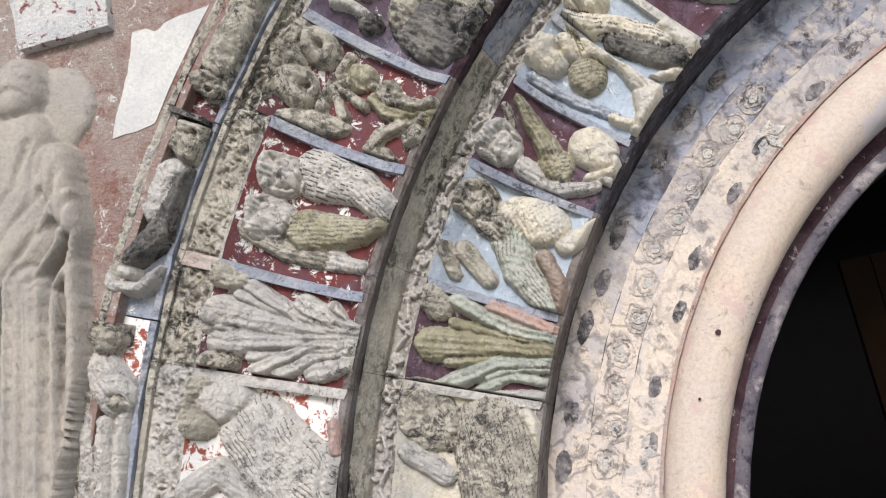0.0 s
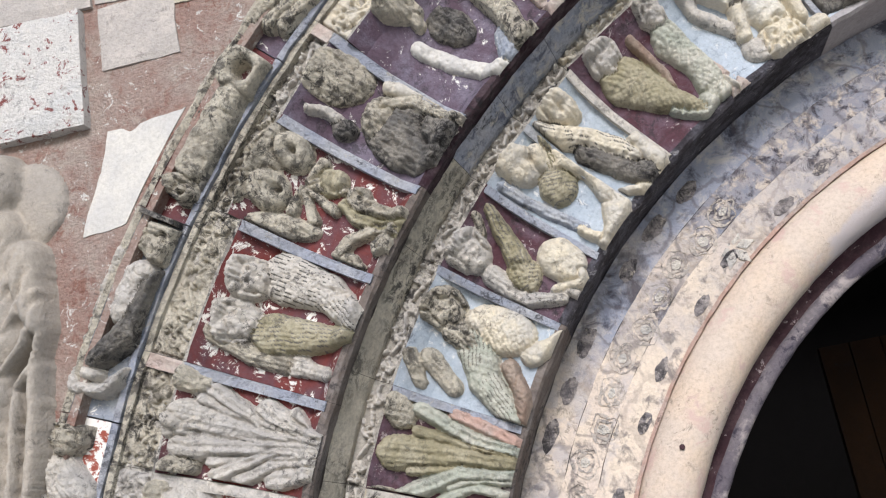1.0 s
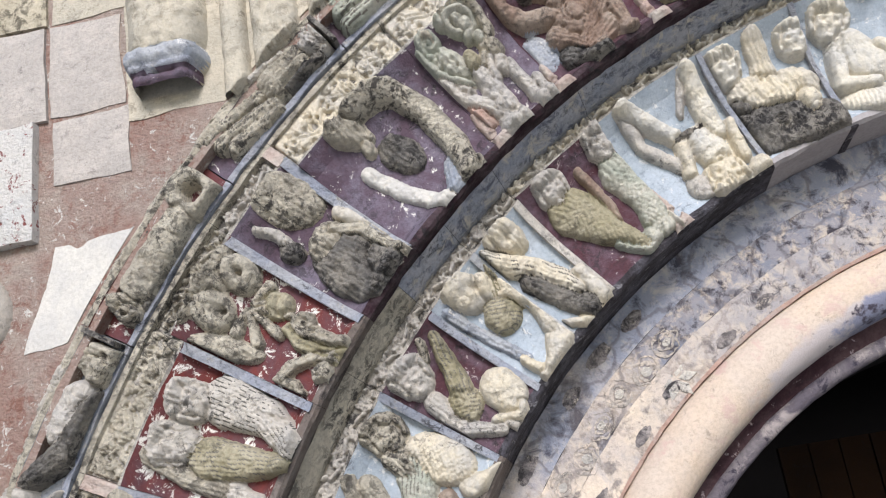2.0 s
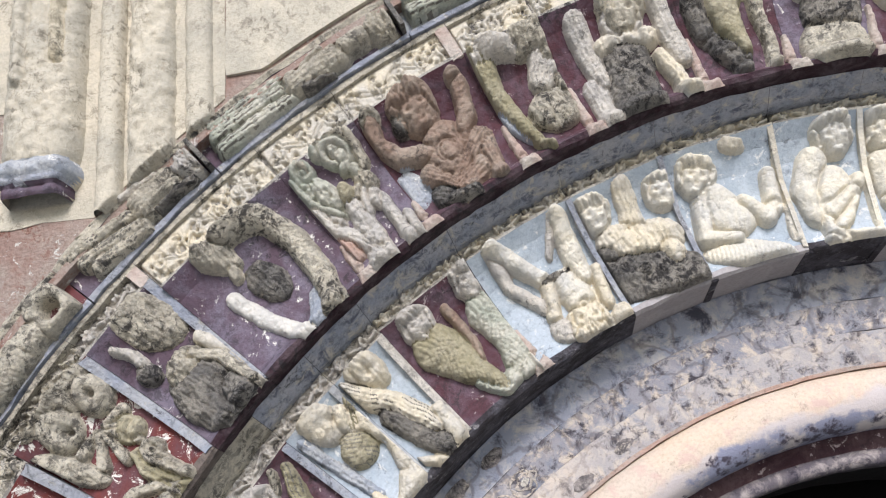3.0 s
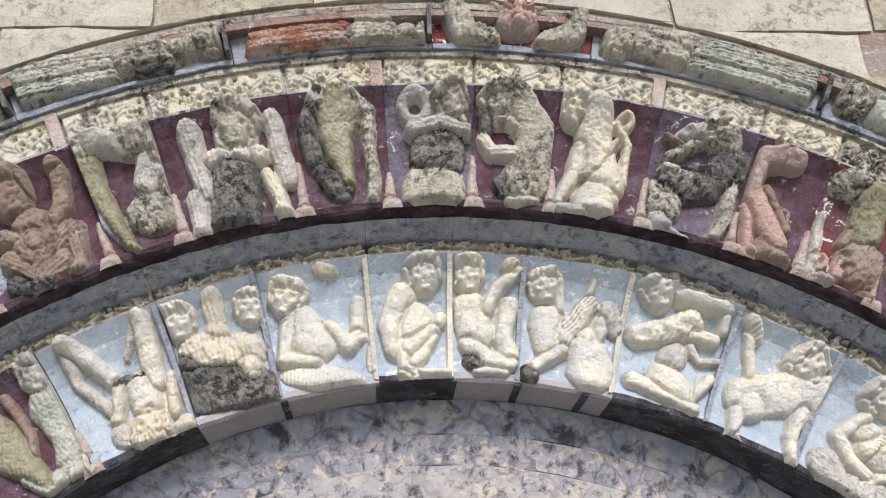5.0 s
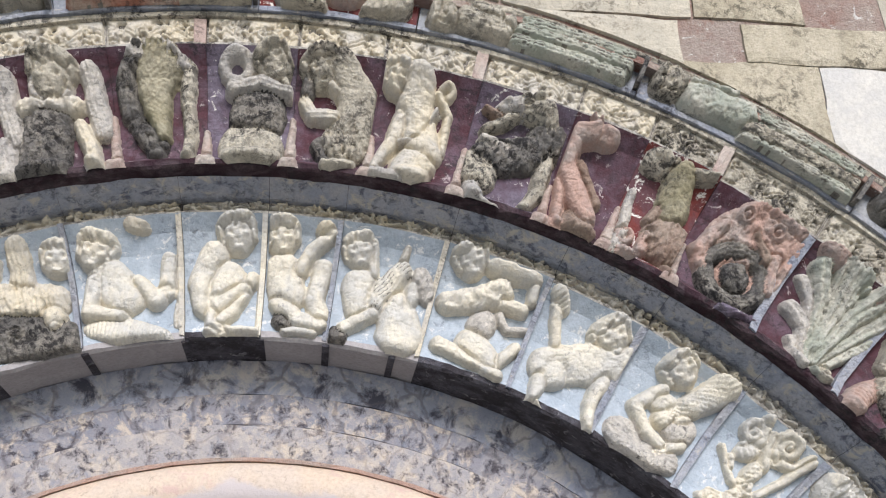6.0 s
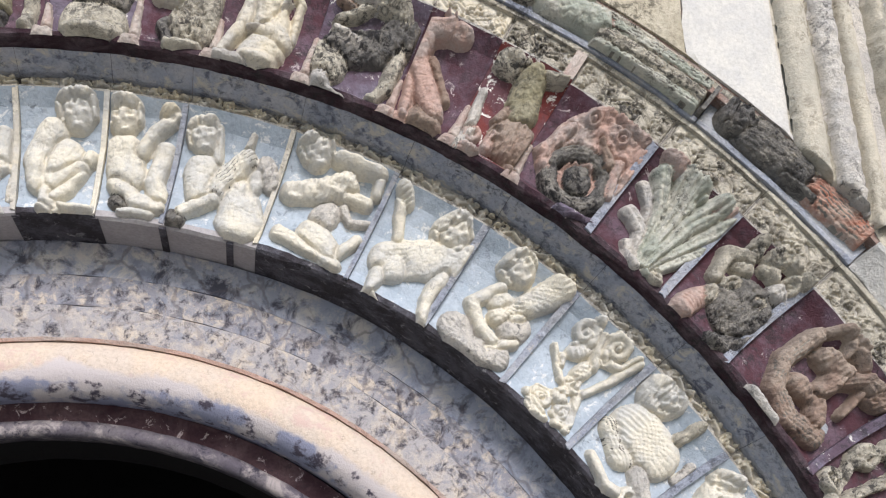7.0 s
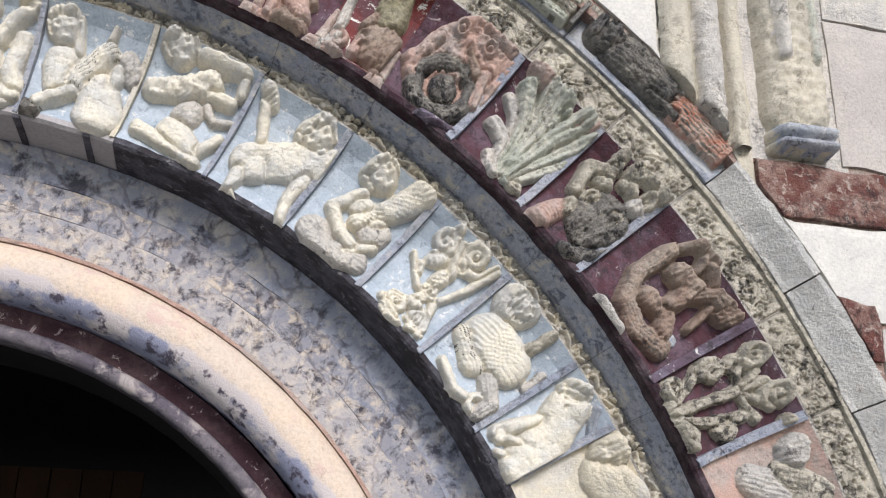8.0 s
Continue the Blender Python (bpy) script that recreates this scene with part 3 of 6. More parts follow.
OUTER = [
    # (angle from, angle to, ground, rib, words, strokes)
    (171.5, 160.1, "redwhite", "pale", "a large feathered bird on flaking red",
     [B(14.6, 24.6, 4.5, 3.5, -90, 5.5, "pale", "soft")] + arcs([(16.1, 28.9), (10.6, 28.7)], 2.5, 3.0, 4.5, "grey", "curl") + arcs([(9.6, 17.8), (3.0, 11.9), (-4.1, 3.3)], 6.1, 8.6, 6.2, "pale", "plume")
     + arcs([(-1.7, 28.7), (1.8, 24.5), (-2.8, 18.2)], 1.9, 2.5, 3.6, "pale", "fold") + arcs([(12.2, 2.4), (7.2, 1.2)], 1.4, 1.0, 3, "pink")),
    (160.1, 154.3, "red", "slate", "a spreading leaf and a cone",
     arcs([(0.8, -1.6), (-0.2, 14.0), (-0.4, 27.1)], 1.6, 3.7, 4.4, "pale", "vein") + arcs([(1.0, -1.6), (1.7, 12.0), (6.5, 24.3)], 1.0, 1.5, 5.0, "pale", "vein") + arcs([(1.7, -1.4), (2.3, 5.1), (4.9, 13.4)], 1.0, 2.5, 4.4, "pale", "vein")
     + arcs([(2.5, 3.8), (6.0, 7.6)], 0.9, 1.3, 4.4, "pale", "vein") + arcs([(-0.1, -1.8), (-2.0, 11.1), (-4.6, 26.8)], 1.2, 2.3, 5.0, "pale", "vein") + arcs([(-0.8, -1.9), (-1.7, 8.8), (-9.0, 20.1)], 0.9, 1.5, 5.6, "pale", "vein")
     + arcs([(-2.3, -1.1), (-3.6, 7.2), (-9.1, 15.7)], 0.8, 1.5, 4.4, "pale", "vein") + arcs([(-4.0, -1.4), (-7.9, 8.8)], 1.3, 2.0, 3.8, "pale", "vein") + [B(-8.6, 27.1, 2.7, 1.8, -79, 4.8, "grey", "scale")]
     + arcs([(7.4, 29.8), (7.2, 25.9)], 2.0, 1.6, 4.5, "grey", "curl") + [B(-0.8, 29.2, 1.9, 1.3, -126, 5.4, "pale")] + arcs([(0.3, -0.6), (2.1, 16.9), (4.5, 25.8)], 0.7, 1.0, 5.2, "pale", "vein")
     + arcs([(-0.8, -0.8), (-4.3, 13.1), (-6.3, 21.6)], 0.7, 1.3, 5.2, "pale", "vein") + arcs([(0.6, -0.5), (-1.0, 13.8), (-2.1, 26.3)], 0.6, 0.9, 5.8, "pale", "vein")),
    (154.3, 146.2, "red", "slate", "two round-headed birds on red ground",
     figure(4.6, 24.8, 3.8, "pale", 19, 5.4) + arcs([(7.1, 18.8), (7.5, 10.1), (2.9, -0.5)], 4.5, 2.2, 5.4, "pale", "plume") + arcs([(8.0, 10.4), (7.8, 5.5)], 1.0, 1.0, 5.2, "pale")
     + arcs([(5.6, 8.2), (4.8, 1.1)], 1.7, 1.4, 3.4, "pink") + figure(-4.4, 24.3, 4.1, "pale", 15, 5.4) + arcs([(-4.7, 17.1), (-2.2, 8.0), (0.7, -0.3)], 4.2, 1.2, 5.4, "olive", "plume")
     + arcs([(-7.3, 27.0), (-9.1, 20.3), (-8.9, 13.3)], 2.0, 2.2, 3.8, "grey", "fold") + arcs([(-8.7, 13.3), (-9.0, 3.3)], 2.1, 1.1, 3.2, "pale", "fold")),
    (146.2, 140.0, "red", "slate", "an open rosette of curled leaves",
     [B(-1.5, 38.0, 9.8, 6.3, -35, 4.0, "grey", "curl")] + [B(5.5, 28.7, 3.1, 3.3, -45, 5.2, "grey", "soft")] + [D(5.4, 28.6, 0.8, 4)]
     + [B(-3.3, 29.6, 3.2, 3.5, -49, 5.2, "grey", "soft")] + [D(-2.9, 28.0, 1.0, 4)] + arcs([(1.0, 24.1), (5.2, 18.9)], 0.4, 1.0, 4.6, "grey", "vein")
     + arcs([(0.8, 24.0), (3.3, 16.5)], 0.4, 1.0, 4.4, "grey", "vein") + arcs([(0.3, 23.7), (-1.4, 15.8)], 0.4, 1.0, 4.6, "grey", "vein") + arcs([(0.0, 24.2), (-5.2, 19.0)], 0.4, 1.1, 4.4, "grey", "vein")
     + arcs([(0.2, 24.6), (-5.6, 23.9)], 0.4, 1.0, 4.6, "grey", "vein") + arcs([(1.3, 24.4), (6.5, 22.8)], 0.4, 1.0, 4.4, "grey", "vein") + [B(-8.7, 24.0, 6.4, 2.2, -76, 4.6, "grey", "curl")]
     + spiral(3.3, 12.1, 2.8, 4.5, "grey", 0.8, -1) + [B(4.0, 19.1, 2.7, 2.6, -66, 4.6, "olive", "vein")] + arcs([(-0.2, 3.6), (-1.2, 10.9), (0.7, 14.7)], 1.4, 1.1, 4.6, "olive", "vein")
     + arcs([(0.5, -2.7), (-0.9, 5.5), (-5.9, 10.1), (-9.9, 11.1)], 1.2, 1.1, 4.8, "grey", "vein") + spiral(-4.8, 2.9, 2.6, 4.3, "grey", 0.7, 1) + spiral(-10.4, 7.8, 2.5, 4.1, "grey", 0.8, -1)
     + arcs([(3.9, 1.2), (2.4, 8.8)], 1.1, 1.5, 4.6, "grey", "vein") + [B(0.6, -0.5, 2.4, 1.9, -68, 4.2, "olive", "vein")]),
    (140.0, 134.7, "purple", "slate", "a crouching shaggy beast, blackened by lichen",
     [B(2.7, 28.9, 5.8, 4.5, -62, 4.6, "grey", "curl")] + [B(-0.6, 9.1, 9.0, 6.2, -84, 5.8, "dark", "curl")] + [B(3.0, 4.7, 4.6, 3.7, -99, 6.8, "dark", "curl")]
     + [B(-0.1, 17.3, 4.4, 3.5, -158, 5.6, "grey", "curl")] + arcs([(-5.9, 30.6), (-4.5, 27.4), (-4.6, 24.8)], 0.8, 1.1, 4.2, "pale") + [B(-5.5, 22.7, 2.3, 2.1, -86, 4.2, "dark", "curl")]
     + arcs([(6.8, 19.8), (9.2, 12.2), (8.7, 0.3)], 1.4, 1.8, 3.4, "cream") + arcs([(2.7, 18.0), (6.5, 12.4), (7.2, 3.3)], 1.4, 1.7, 5.8, "grey", "fold") + [D(2.4, 9.1, 1.1, 1.6)]
     + [D(-3.6, 11.4, 1.2, 1.6)]),
    (134.7, 125.6, "purple", "pink", "an arched serpent body over bare white plaster",
     arcs([(-1.0, 29.6), (3.8, 28.9), (7.6, 26.9), (9.9, 19.7), (9.0, 9.8), (5.2, 0.1)], 2.0, 2.5, 5.0, "grey", "scale") + [B(-4.8, 27.4, 4.2, 2.4, -53, 4.8, "grey", "curl")] + arcs([(-3.1, 25.6), (-4.4, 22.3)], 1.5, 1.1, 4.2, "grey", "curl")
     + [B(-0.3, 17.0, 4.6, 3.3, -77, 4.2, "dark", "curl")] + arcs([(-8.4, 19.6), (-6.7, 10.6), (-2.2, 0.1)], 1.5, 1.8, 2.2, "white") + arcs([(4.9, 6.9), (0.7, 0.9)], 1.7, 2.2, 2.4, "blue", "fold")
     + arcs([(8.1, 2.9), (6.0, -2.6)], 1.7, 1.9, 3.8, "grey", "fold")),
    (125.6, 120.2, "purple", "pink", "a branching vine with curled tips",
     spiral(1.8, 27.4, 3.3, 4.7, "green", 0.7, 1) + [B(3.0, 26.1, 1.6, 1.4, -42, 4.8, "green", "scale")] + spiral(-5.4, 27.8, 2.7, 4.3, "green", 0.6, -1)
     + [B(-5.0, 28.7, 1.3, 0.8, -87, 4.4, "grey")] + arcs([(-8.9, 27.4), (-8.0, 22.4), (-4.5, 16.6)], 1.0, 0.8, 4.6, "green") + [B(-4.5, 22.4, 3.6, 2.3, -73, 5.2, "green", "curl")]
     + spiral(-4.2, 22.3, 1.4, 5.2, "green", 0.3, 1) + [B(4.3, 19.8, 2.3, 2.1, -57, 4.8, "grey", "curl")] + arcs([(6.7, 29.3), (6.6, 23.4), (0.8, 18.0)], 0.9, 0.9, 4.6, "grey")
     + [B(-1.0, 20.0, 2.3, 1.6, -111, 5.2, "olive", "scale")] + arcs([(-9.0, 20.5), (-6.7, 13.1), (-3.1, 4.1)], 1.4, 1.8, 4.2, "pale", "fold") + arcs([(-1.3, 16.6), (-2.1, 8.9), (-4.4, 1.5)], 1.7, 3.1, 4.6, "pale", "curl")
     + arcs([(4.7, 14.6), (4.3, 6.3), (3.7, 0.2)], 1.2, 1.4, 4.2, "pale") + arcs([(7.0, 7.6), (5.5, -0.1)], 1.2, 1.2, 4.0, "pale") + [B(-8.6, 9.3, 3.3, 2.3, -64, 3.6, "pink", "curl")]
     + arcs([(0.1, 30.8), (5.9, 29.6)], 0.8, 0.9, 4.2, "grey") + arcs([(2.6, 18.2), (0.1, 13.3)], 0.9, 0.9, 4.6, "pale") + [B(-6.5, 24.0, 1.5, 1.2, -85, 4.4, "green", "vein")]
     + [B(3.9, 22.6, 1.5, 1.3, -79, 4.4, "green", "vein")] + [B(3.6, 15.6, 2.6, 1.6, -95, 4.2, "pale", "vein")] + [B(-6.5, 16.2, 2.4, 1.4, -80, 4.0, "pale", "vein")]
     + [B(-1.0, 29.3, 1.2, 0.9, -88, 4.2, "green", "vein")]),
    (120.2, 112.5, "maroon", "pink", "a squatting creature with raised arms",
     figure(-1.4, 25.5, 4.6, "brown", 5, 5.6) + [B(-5.6, 24.8, 2.2, 1.7, -115, 4.6, "dark")] + arcs([(0.7, 16.1), (-1.0, 11.2)], 4.7, 5.2, 5.4, "brown")
     + [O(0.0, 13.8, 2.6, 0.7, 5.6, "brown")] + arcs([(-2.6, 16.2), (-9.7, 19.0), (-12.2, 24.3), (-11.0, 27.9)], 2.0, 1.4, 4.8, "brown", "soft") + [B(-10.7, 28.8, 2.1, 1.7, 53, 4.4, "grey", "fold")]
     + arcs([(3.9, 15.9), (7.6, 19.4), (9.6, 25.9)], 2.0, 1.6, 4.8, "brown", "soft") + [B(9.2, 27.6, 1.7, 1.5, 84, 4.4, "brown", "fold")] + arcs([(-2.3, 7.3), (8.0, 13.9)], 2.5, 2.4, 5.4, "brown", "fold")
     + arcs([(8.0, 13.9), (6.7, 3.0)], 2.5, 1.7, 4.8, "brown", "fold") + arcs([(-5.9, 11.5), (-2.0, 5.7), (3.9, 7.4)], 2.8, 2.6, 5.4, "brown", "fold") + arcs([(-6.8, 6.3), (-1.8, 1.6)], 2.5, 2.3, 4.6, "dark", "fold")
     + [B(-11.6, 11.7, 4.5, 2.8, -94, 0.9, "blue")]),
    (112.5, 107.5, "maroon", "pink", "a body bent double like a hairpin",
     arcs([(-7.2, 27.1), (-7.0, 21.4), (-4.5, 8.7), (-2.0, 1.5)], 3.0, 0.7, 5.2, "olive", "scale") + arcs([(-6.9, 27.6), (-3.7, 29.2), (1.1, 27.3)], 2.1, 1.8, 5.2, "pale", "soft") + arcs([(2.7, 27.4), (7.6, 27.4), (8.9, 23.6)], 2.6, 3.1, 5.6, "grey", "curl")
     + arcs([(7.5, 23.4), (4.0, 18.5)], 3.5, 2.6, 4.8, "pale", "fold") + [B(3.4, 11.3, 5.0, 4.6, -27, 5.8, "grey", "curl")] + arcs([(8.1, 17.4), (8.1, 12.6)], 1.6, 1.5, 4.0, "grey")
     + arcs([(-8.7, 25.3), (-8.0, 13.6), (-4.6, 6.9)], 1.5, 0.9, 3.4, "blue", "fold")),
    (107.5, 99.2, "maroon", "pink", "a half figure with upright folded wings",
     figure(2.4, 25.6, 4.7, "grey", -16, 5.6) + [O(2.1, 24.3, 4.0, 0.8, 4.0, "pale")] + arcs([(-0.1, 15.5), (-2.5, 2.8)], 4.7, 5.5, 5.6, "dark", "curl")
     + arcs([(-4.0, 19.8), (6.0, 19.0)], 2.2, 2.2, 5.2, "cream", "curl") + arcs([(-7.7, 26.4), (-7.7, 20.5), (-7.0, 12.0)], 2.3, 1.9, 4.2, "pale", "fold") + arcs([(-9.1, 11.6), (-9.6, 0.6)], 2.7, 2.2, 3.8, "pale", "fold")
     + arcs([(10.4, 26.0), (11.1, 19.9), (12.2, 12.1)], 1.8, 2.2, 4.4, "pale", "fold") + arcs([(7.2, 13.9), (9.1, 7.5), (10.1, 0.4)], 1.5, 1.8, 5.2, "cream", "fold")),
    (99.2, 93.2, "maroon", "pink", "a coiled dragon with a scaled body",
     arcs([(-0.1, 25.9), (-1.2, 20.7), (0.6, 8.7)], 4.9, 1.5, 5.8, "olive", "scale") + arcs([(-3.8, 28.6), (-7.2, 24.0), (-6.6, 15.4), (-1.0, 4.8)], 2.0, 1.8, 5.0, "dark", "curl") + arcs([(-5.1, 28.3), (1.3, 29.4), (6.3, 25.8)], 1.7, 1.4, 5.2, "pale", "curl")
     + arcs([(6.5, 26.0), (6.3, 17.3), (7.0, 10.0), (6.0, 3.5)], 1.5, 1.3, 4.8, "grey", "curl") + arcs([(-5.7, 13.0), (0.0, 6.9)], 1.7, 1.7, 4.6, "dark")),
    (93.2, 87.5, "purple", "pink", "a figure crouched over a round tub",
     [B(1.7, 15.0, 5.6, 6.2, -4, 6.0, "dark", "curl")] + [B(0.6, 6.1, 6.4, 6.5, -97, 5.6, "grey", "soft")] + arcs([(-3.8, 20.9), (2.4, 22.3), (9.0, 20.6)], 1.7, 1.4, 6.2, "pale", "fold")
     + figure(4.9, 26.8, 3.9, "grey", 34, 5.6) + [O(-3.3, 26.0, 2.8, 1.1, 3.0, "pale")] + arcs([(6.8, 26.0), (7.8, 21.4)], 1.2, 1.2, 4.6, "grey")),
    (87.5, 82.0, "maroon", "pink", "a hunched furry animal gnawing its paw",
     figure(-3.9, 26.5, 4.0, "grey", 20, 5.6) + arcs([(0.2, 27.2), (5.7, 20.7), (3.7, 10.6)], 3.3, 4.6, 5.6, "grey", "scale") + arcs([(0.2, 16.2), (-5.0, 15.9), (-7.2, 19.5)], 1.8, 1.4, 5.4, "cream", "fold")
     + arcs([(-6.4, 23.9), (-7.2, 19.5)], 1.4, 1.2, 4.8, "dark") + arcs([(-3.2, 23.9), (0.1, 22.4)], 1.0, 1.0, 6.2, "cream") + [B(3.2, 9.8, 4.9, 4.8, -50, 6.0, "grey", "curl")]
     + arcs([(-0.9, 10.3), (-3.6, 8.4), (-0.3, 2.8)], 1.3, 1.1, 4.2, "dark") + arcs([(-0.6, 1.6), (4.9, 3.4)], 1.4, 1.4, 3.8, "grey")),
    (82.0, 75.6, "maroon", "pink", "a seated lion with a curled tail",
     figure(-7.5, 27.0, 3.3, "cream", -1, 5.8) + arcs([(-3.0, 27.1), (-2.3, 20.8), (1.6, 10.6)], 3.4, 3.8, 6.0, "cream", "soft") + [B(-0.4, 6.3, 4.3, 5.8, -32, 6.6, "cream", "soft")]
     + arcs([(-4.9, 19.1), (-6.5, 11.7), (-9.7, 4.9)], 2.0, 1.3, 5.0, "cream") + arcs([(-10.2, 0.6), (-3.8, 0.3)], 1.5, 1.8, 4.2, "pale", "fold") + arcs([(5.5, 12.1), (5.6, 21.9), (2.4, 26.1)], 1.0, 0.8, 3.8, "cream")
     + [O(4.0, 26.6, 1.4, 0.7, 2.6, "cream")] + arcs([(-4.7, 11.6), (-0.1, 13.8), (2.5, 21.4)], 0.6, 0.7, 7.2, "pale") + [D(-6.4, 24.9, 0.9, 2)]),
    (75.6, 69.2, "purple", "pink", "a leaping long-eared beast looking back",
     arcs([(-5.5, 14.3), (1.6, 16.8), (7.2, 21.8)], 4.0, 4.2, 5.6, "dark", "curl") + [B(-7.0, 10.1, 5.0, 4.1, -64, 5.2, "grey", "soft")] + arcs([(-7.3, 5.5), (-6.0, -0.5), (-0.8, -1.4)], 2.2, 1.6, 4.8, "pale", "fold")
     + arcs([(8.3, 18.9), (8.4, 8.6), (6.2, 3.5)], 1.9, 1.2, 4.6, "grey", "fold") + arcs([(7.1, 23.9), (5.0, 27.5), (-0.5, 27.5)], 2.0, 2.1, 5.4, "grey", "fold") + [B(-2.1, 26.7, 4.1, 1.8, -173, 5.6, "pale", "curl")]
     + arcs([(-8.1, 20.7), (-3.6, 23.6), (2.2, 29.8)], 0.9, 1.2, 5.4, "grey") + arcs([(-8.6, 25.5), (-4.9, 24.2)], 0.8, 0.7, 4.0, "brown") + arcs([(-7.6, 18.3), (-2.2, 17.5)], 1.2, 1.4, 5.4, "pale")
     + [D(1.0, 22.6, 1.6, 2)]),
    (69.2, 64.3, "maroon", "pink", "a long-bodied animal climbing down",
     [B(-0.8, 27.3, 3.1, 2.0, 7, 5.0, "pink", "soft")] + arcs([(-3.1, 27.1), (-7.3, 25.4), (-7.5, 19.5), (-3.2, 13.5), (1.6, 7.3)], 2.0, 2.6, 5.6, "pink", "soft") + [B(0.5, 3.6, 4.3, 4.6, 19, 5.2, "brown", "curl")]
     + arcs([(-7.6, 18.3), (-5.7, 9.2), (-4.5, 1.5)], 1.2, 1.1, 4.0, "pink") + arcs([(-3.4, 28.1), (-5.5, 31.2)], 0.5, 0.3, 4.2, "pink") + arcs([(-2.4, 28.8), (-3.6, 31.1)], 0.6, 0.3, 4.2, "pink")
     + arcs([(-10.5, 0.8), (-2.4, 1.0)], 1.2, 1.2, 2.6, "pink", "curl") + arcs([(-3.7, 19.9), (3.2, 11.9)], 1.3, 1.1, 4.4, "brown")),
    (64.3, 59.2, "red", "pink", "a cat-like animal and leaf on red",
     [B(-5.0, 26.9, 3.4, 2.4, 4, 5.4, "grey", "curl")] + arcs([(0.9, 26.3), (2.8, 19.0)], 2.8, 3.4, 5.6, "olive", "soft") + [B(4.7, 10.8, 5.6, 5.2, -40, 6.0, "brown", "curl")]
     + arcs([(1.0, 20.1), (-1.3, 13.8)], 1.3, 1.2, 4.6, "brown") + arcs([(0.2, 10.4), (-0.1, 5.8)], 1.6, 1.3, 4.2, "pink") + arcs([(-7.7, 19.1), (-6.2, 9.5), (-7.0, 0.9)], 1.1, 1.3, 3.2, "pale", "fold")
     + [O(-5.1, 8.0, 1.8, 0.7, 2.6, "pink")] + [B(-4.6, 1.3, 3.5, 1.7, 22, 3.6, "pink", "curl")] + arcs([(-1.9, 27.9), (4.1, 27.9), (7.9, 29.2)], 1.3, 0.9, 4.8, "grey", "fold")
     + arcs([(6.9, 5.6), (9.2, 0.3)], 1.2, 0.8, 3.6, "brown")),
    (59.2, 52.3, "maroon", "slate", "a broad lion mask with a dark open mouth",
     [B(2.8, 19.0, 10.1, 9.4, 19, 4.2, "pink", "curl")] + [O(1.3, 11.4, 6.8, 2.0, 5.4, "dark", "fold")] + [B(1.6, 11.9, 3.4, 3.9, 38, 5.8, "dark", "curl")]
     + [O(-3.2, 25.2, 1.4, 0.5, 4.9, "pink")] + [B(-3.2, 25.2, 0.8, 0.8, 16, 5.4, "pink")] + [O(4.5, 25.1, 1.4, 0.5, 4.9, "pink")]
     + [B(4.5, 25.1, 0.8, 0.8, 13, 5.4, "pink")] + arcs([(1.2, 22.5), (5.5, 18.6)], 1.1, 1.7, 6.6, "brown", "fold") + arcs([(7.4, 19.9), (9.2, 12.7)], 1.9, 1.7, 5.8, "pink", "fold")
     + arcs([(-5.7, 9.0), (-9.2, 13.4), (-6.2, 21.5)], 1.6, 1.6, 5.0, "pink", "curl") + arcs([(1.4, 28.1), (9.2, 27.4)], 1.1, 1.1, 4.4, "pink", "curl") + arcs([(2.0, 0.5), (11.4, 5.4)], 1.3, 1.3, 3.4, "purple", "fold")
     + [D(4.9, 15.2, 1.3, 2.4)] + [D(-3.9, 12.1, 1.3, 2)]),
    (52.3, 45.5, "maroon", "slate", "a spreading grey-green leaf with cones",
     arcs([(1.9, 5.0), (0.8, 18.3), (-0.4, 27.4)], 1.8, 3.0, 5.0, "green", "vein") + arcs([(1.1, 4.7), (-2.7, 18.6), (-7.3, 25.0)], 1.3, 1.8, 5.2, "green", "vein") + arcs([(0.3, 4.7), (-2.6, 11.5), (-7.7, 13.8)], 1.5, 1.8, 4.6, "pale", "vein")
     + arcs([(3.0, 5.2), (4.7, 20.3), (7.1, 27.1)], 1.5, 2.3, 5.4, "green", "vein") + arcs([(3.6, 4.7), (8.4, 18.4), (11.5, 25.4)], 1.1, 1.8, 5.0, "green", "vein") + arcs([(4.1, 2.1), (8.6, 12.4), (11.2, 17.9)], 0.9, 1.4, 4.4, "green", "vein")
     + arcs([(0.9, 5.8), (-1.9, 23.1), (-3.6, 28.1)], 0.9, 1.3, 5.6, "green", "vein") + arcs([(0.9, 1.6), (-3.6, 6.7)], 1.1, 1.4, 4.2, "pale", "vein") + [B(-6.4, 28.3, 3.4, 1.9, -12, 4.8, "pink", "scale")]
     + [B(7.4, 25.9, 3.6, 1.4, 45, 4.8, "pink", "curl")] + [O(6.7, 3.8, 1.8, 0.8, 3.2, "grey")] + arcs([(-0.1, 9.4), (-5.3, 18.5), (-9.3, 21.1)], 0.9, 1.1, 4.4, "pale", "vein")
     + arcs([(0.8, 14.9), (1.4, 24.1), (2.5, 26.3)], 0.7, 1.1, 5.2, "green", "vein") + arcs([(2.7, 12.6), (5.9, 22.5), (8.1, 25.2)], 0.7, 1.1, 4.8, "green", "vein") + [B(-0.6, 29.4, 2.6, 1.4, -2, 4.0, "grey", "curl")]),
    (45.5, 39.4, "maroon", "slate", "a shell of tight foliage, dark with lichen",
     [B(3.9, 14.6, 6.6, 6.6, 41, 5.6, "dark", "curl")] + spiral(-1.5, 17.0, 2.3, 5.8, "grey", 0.6, -1) + [B(-1.5, 17.0, 1.0, 0.9, 49, 6.0, "grey")]
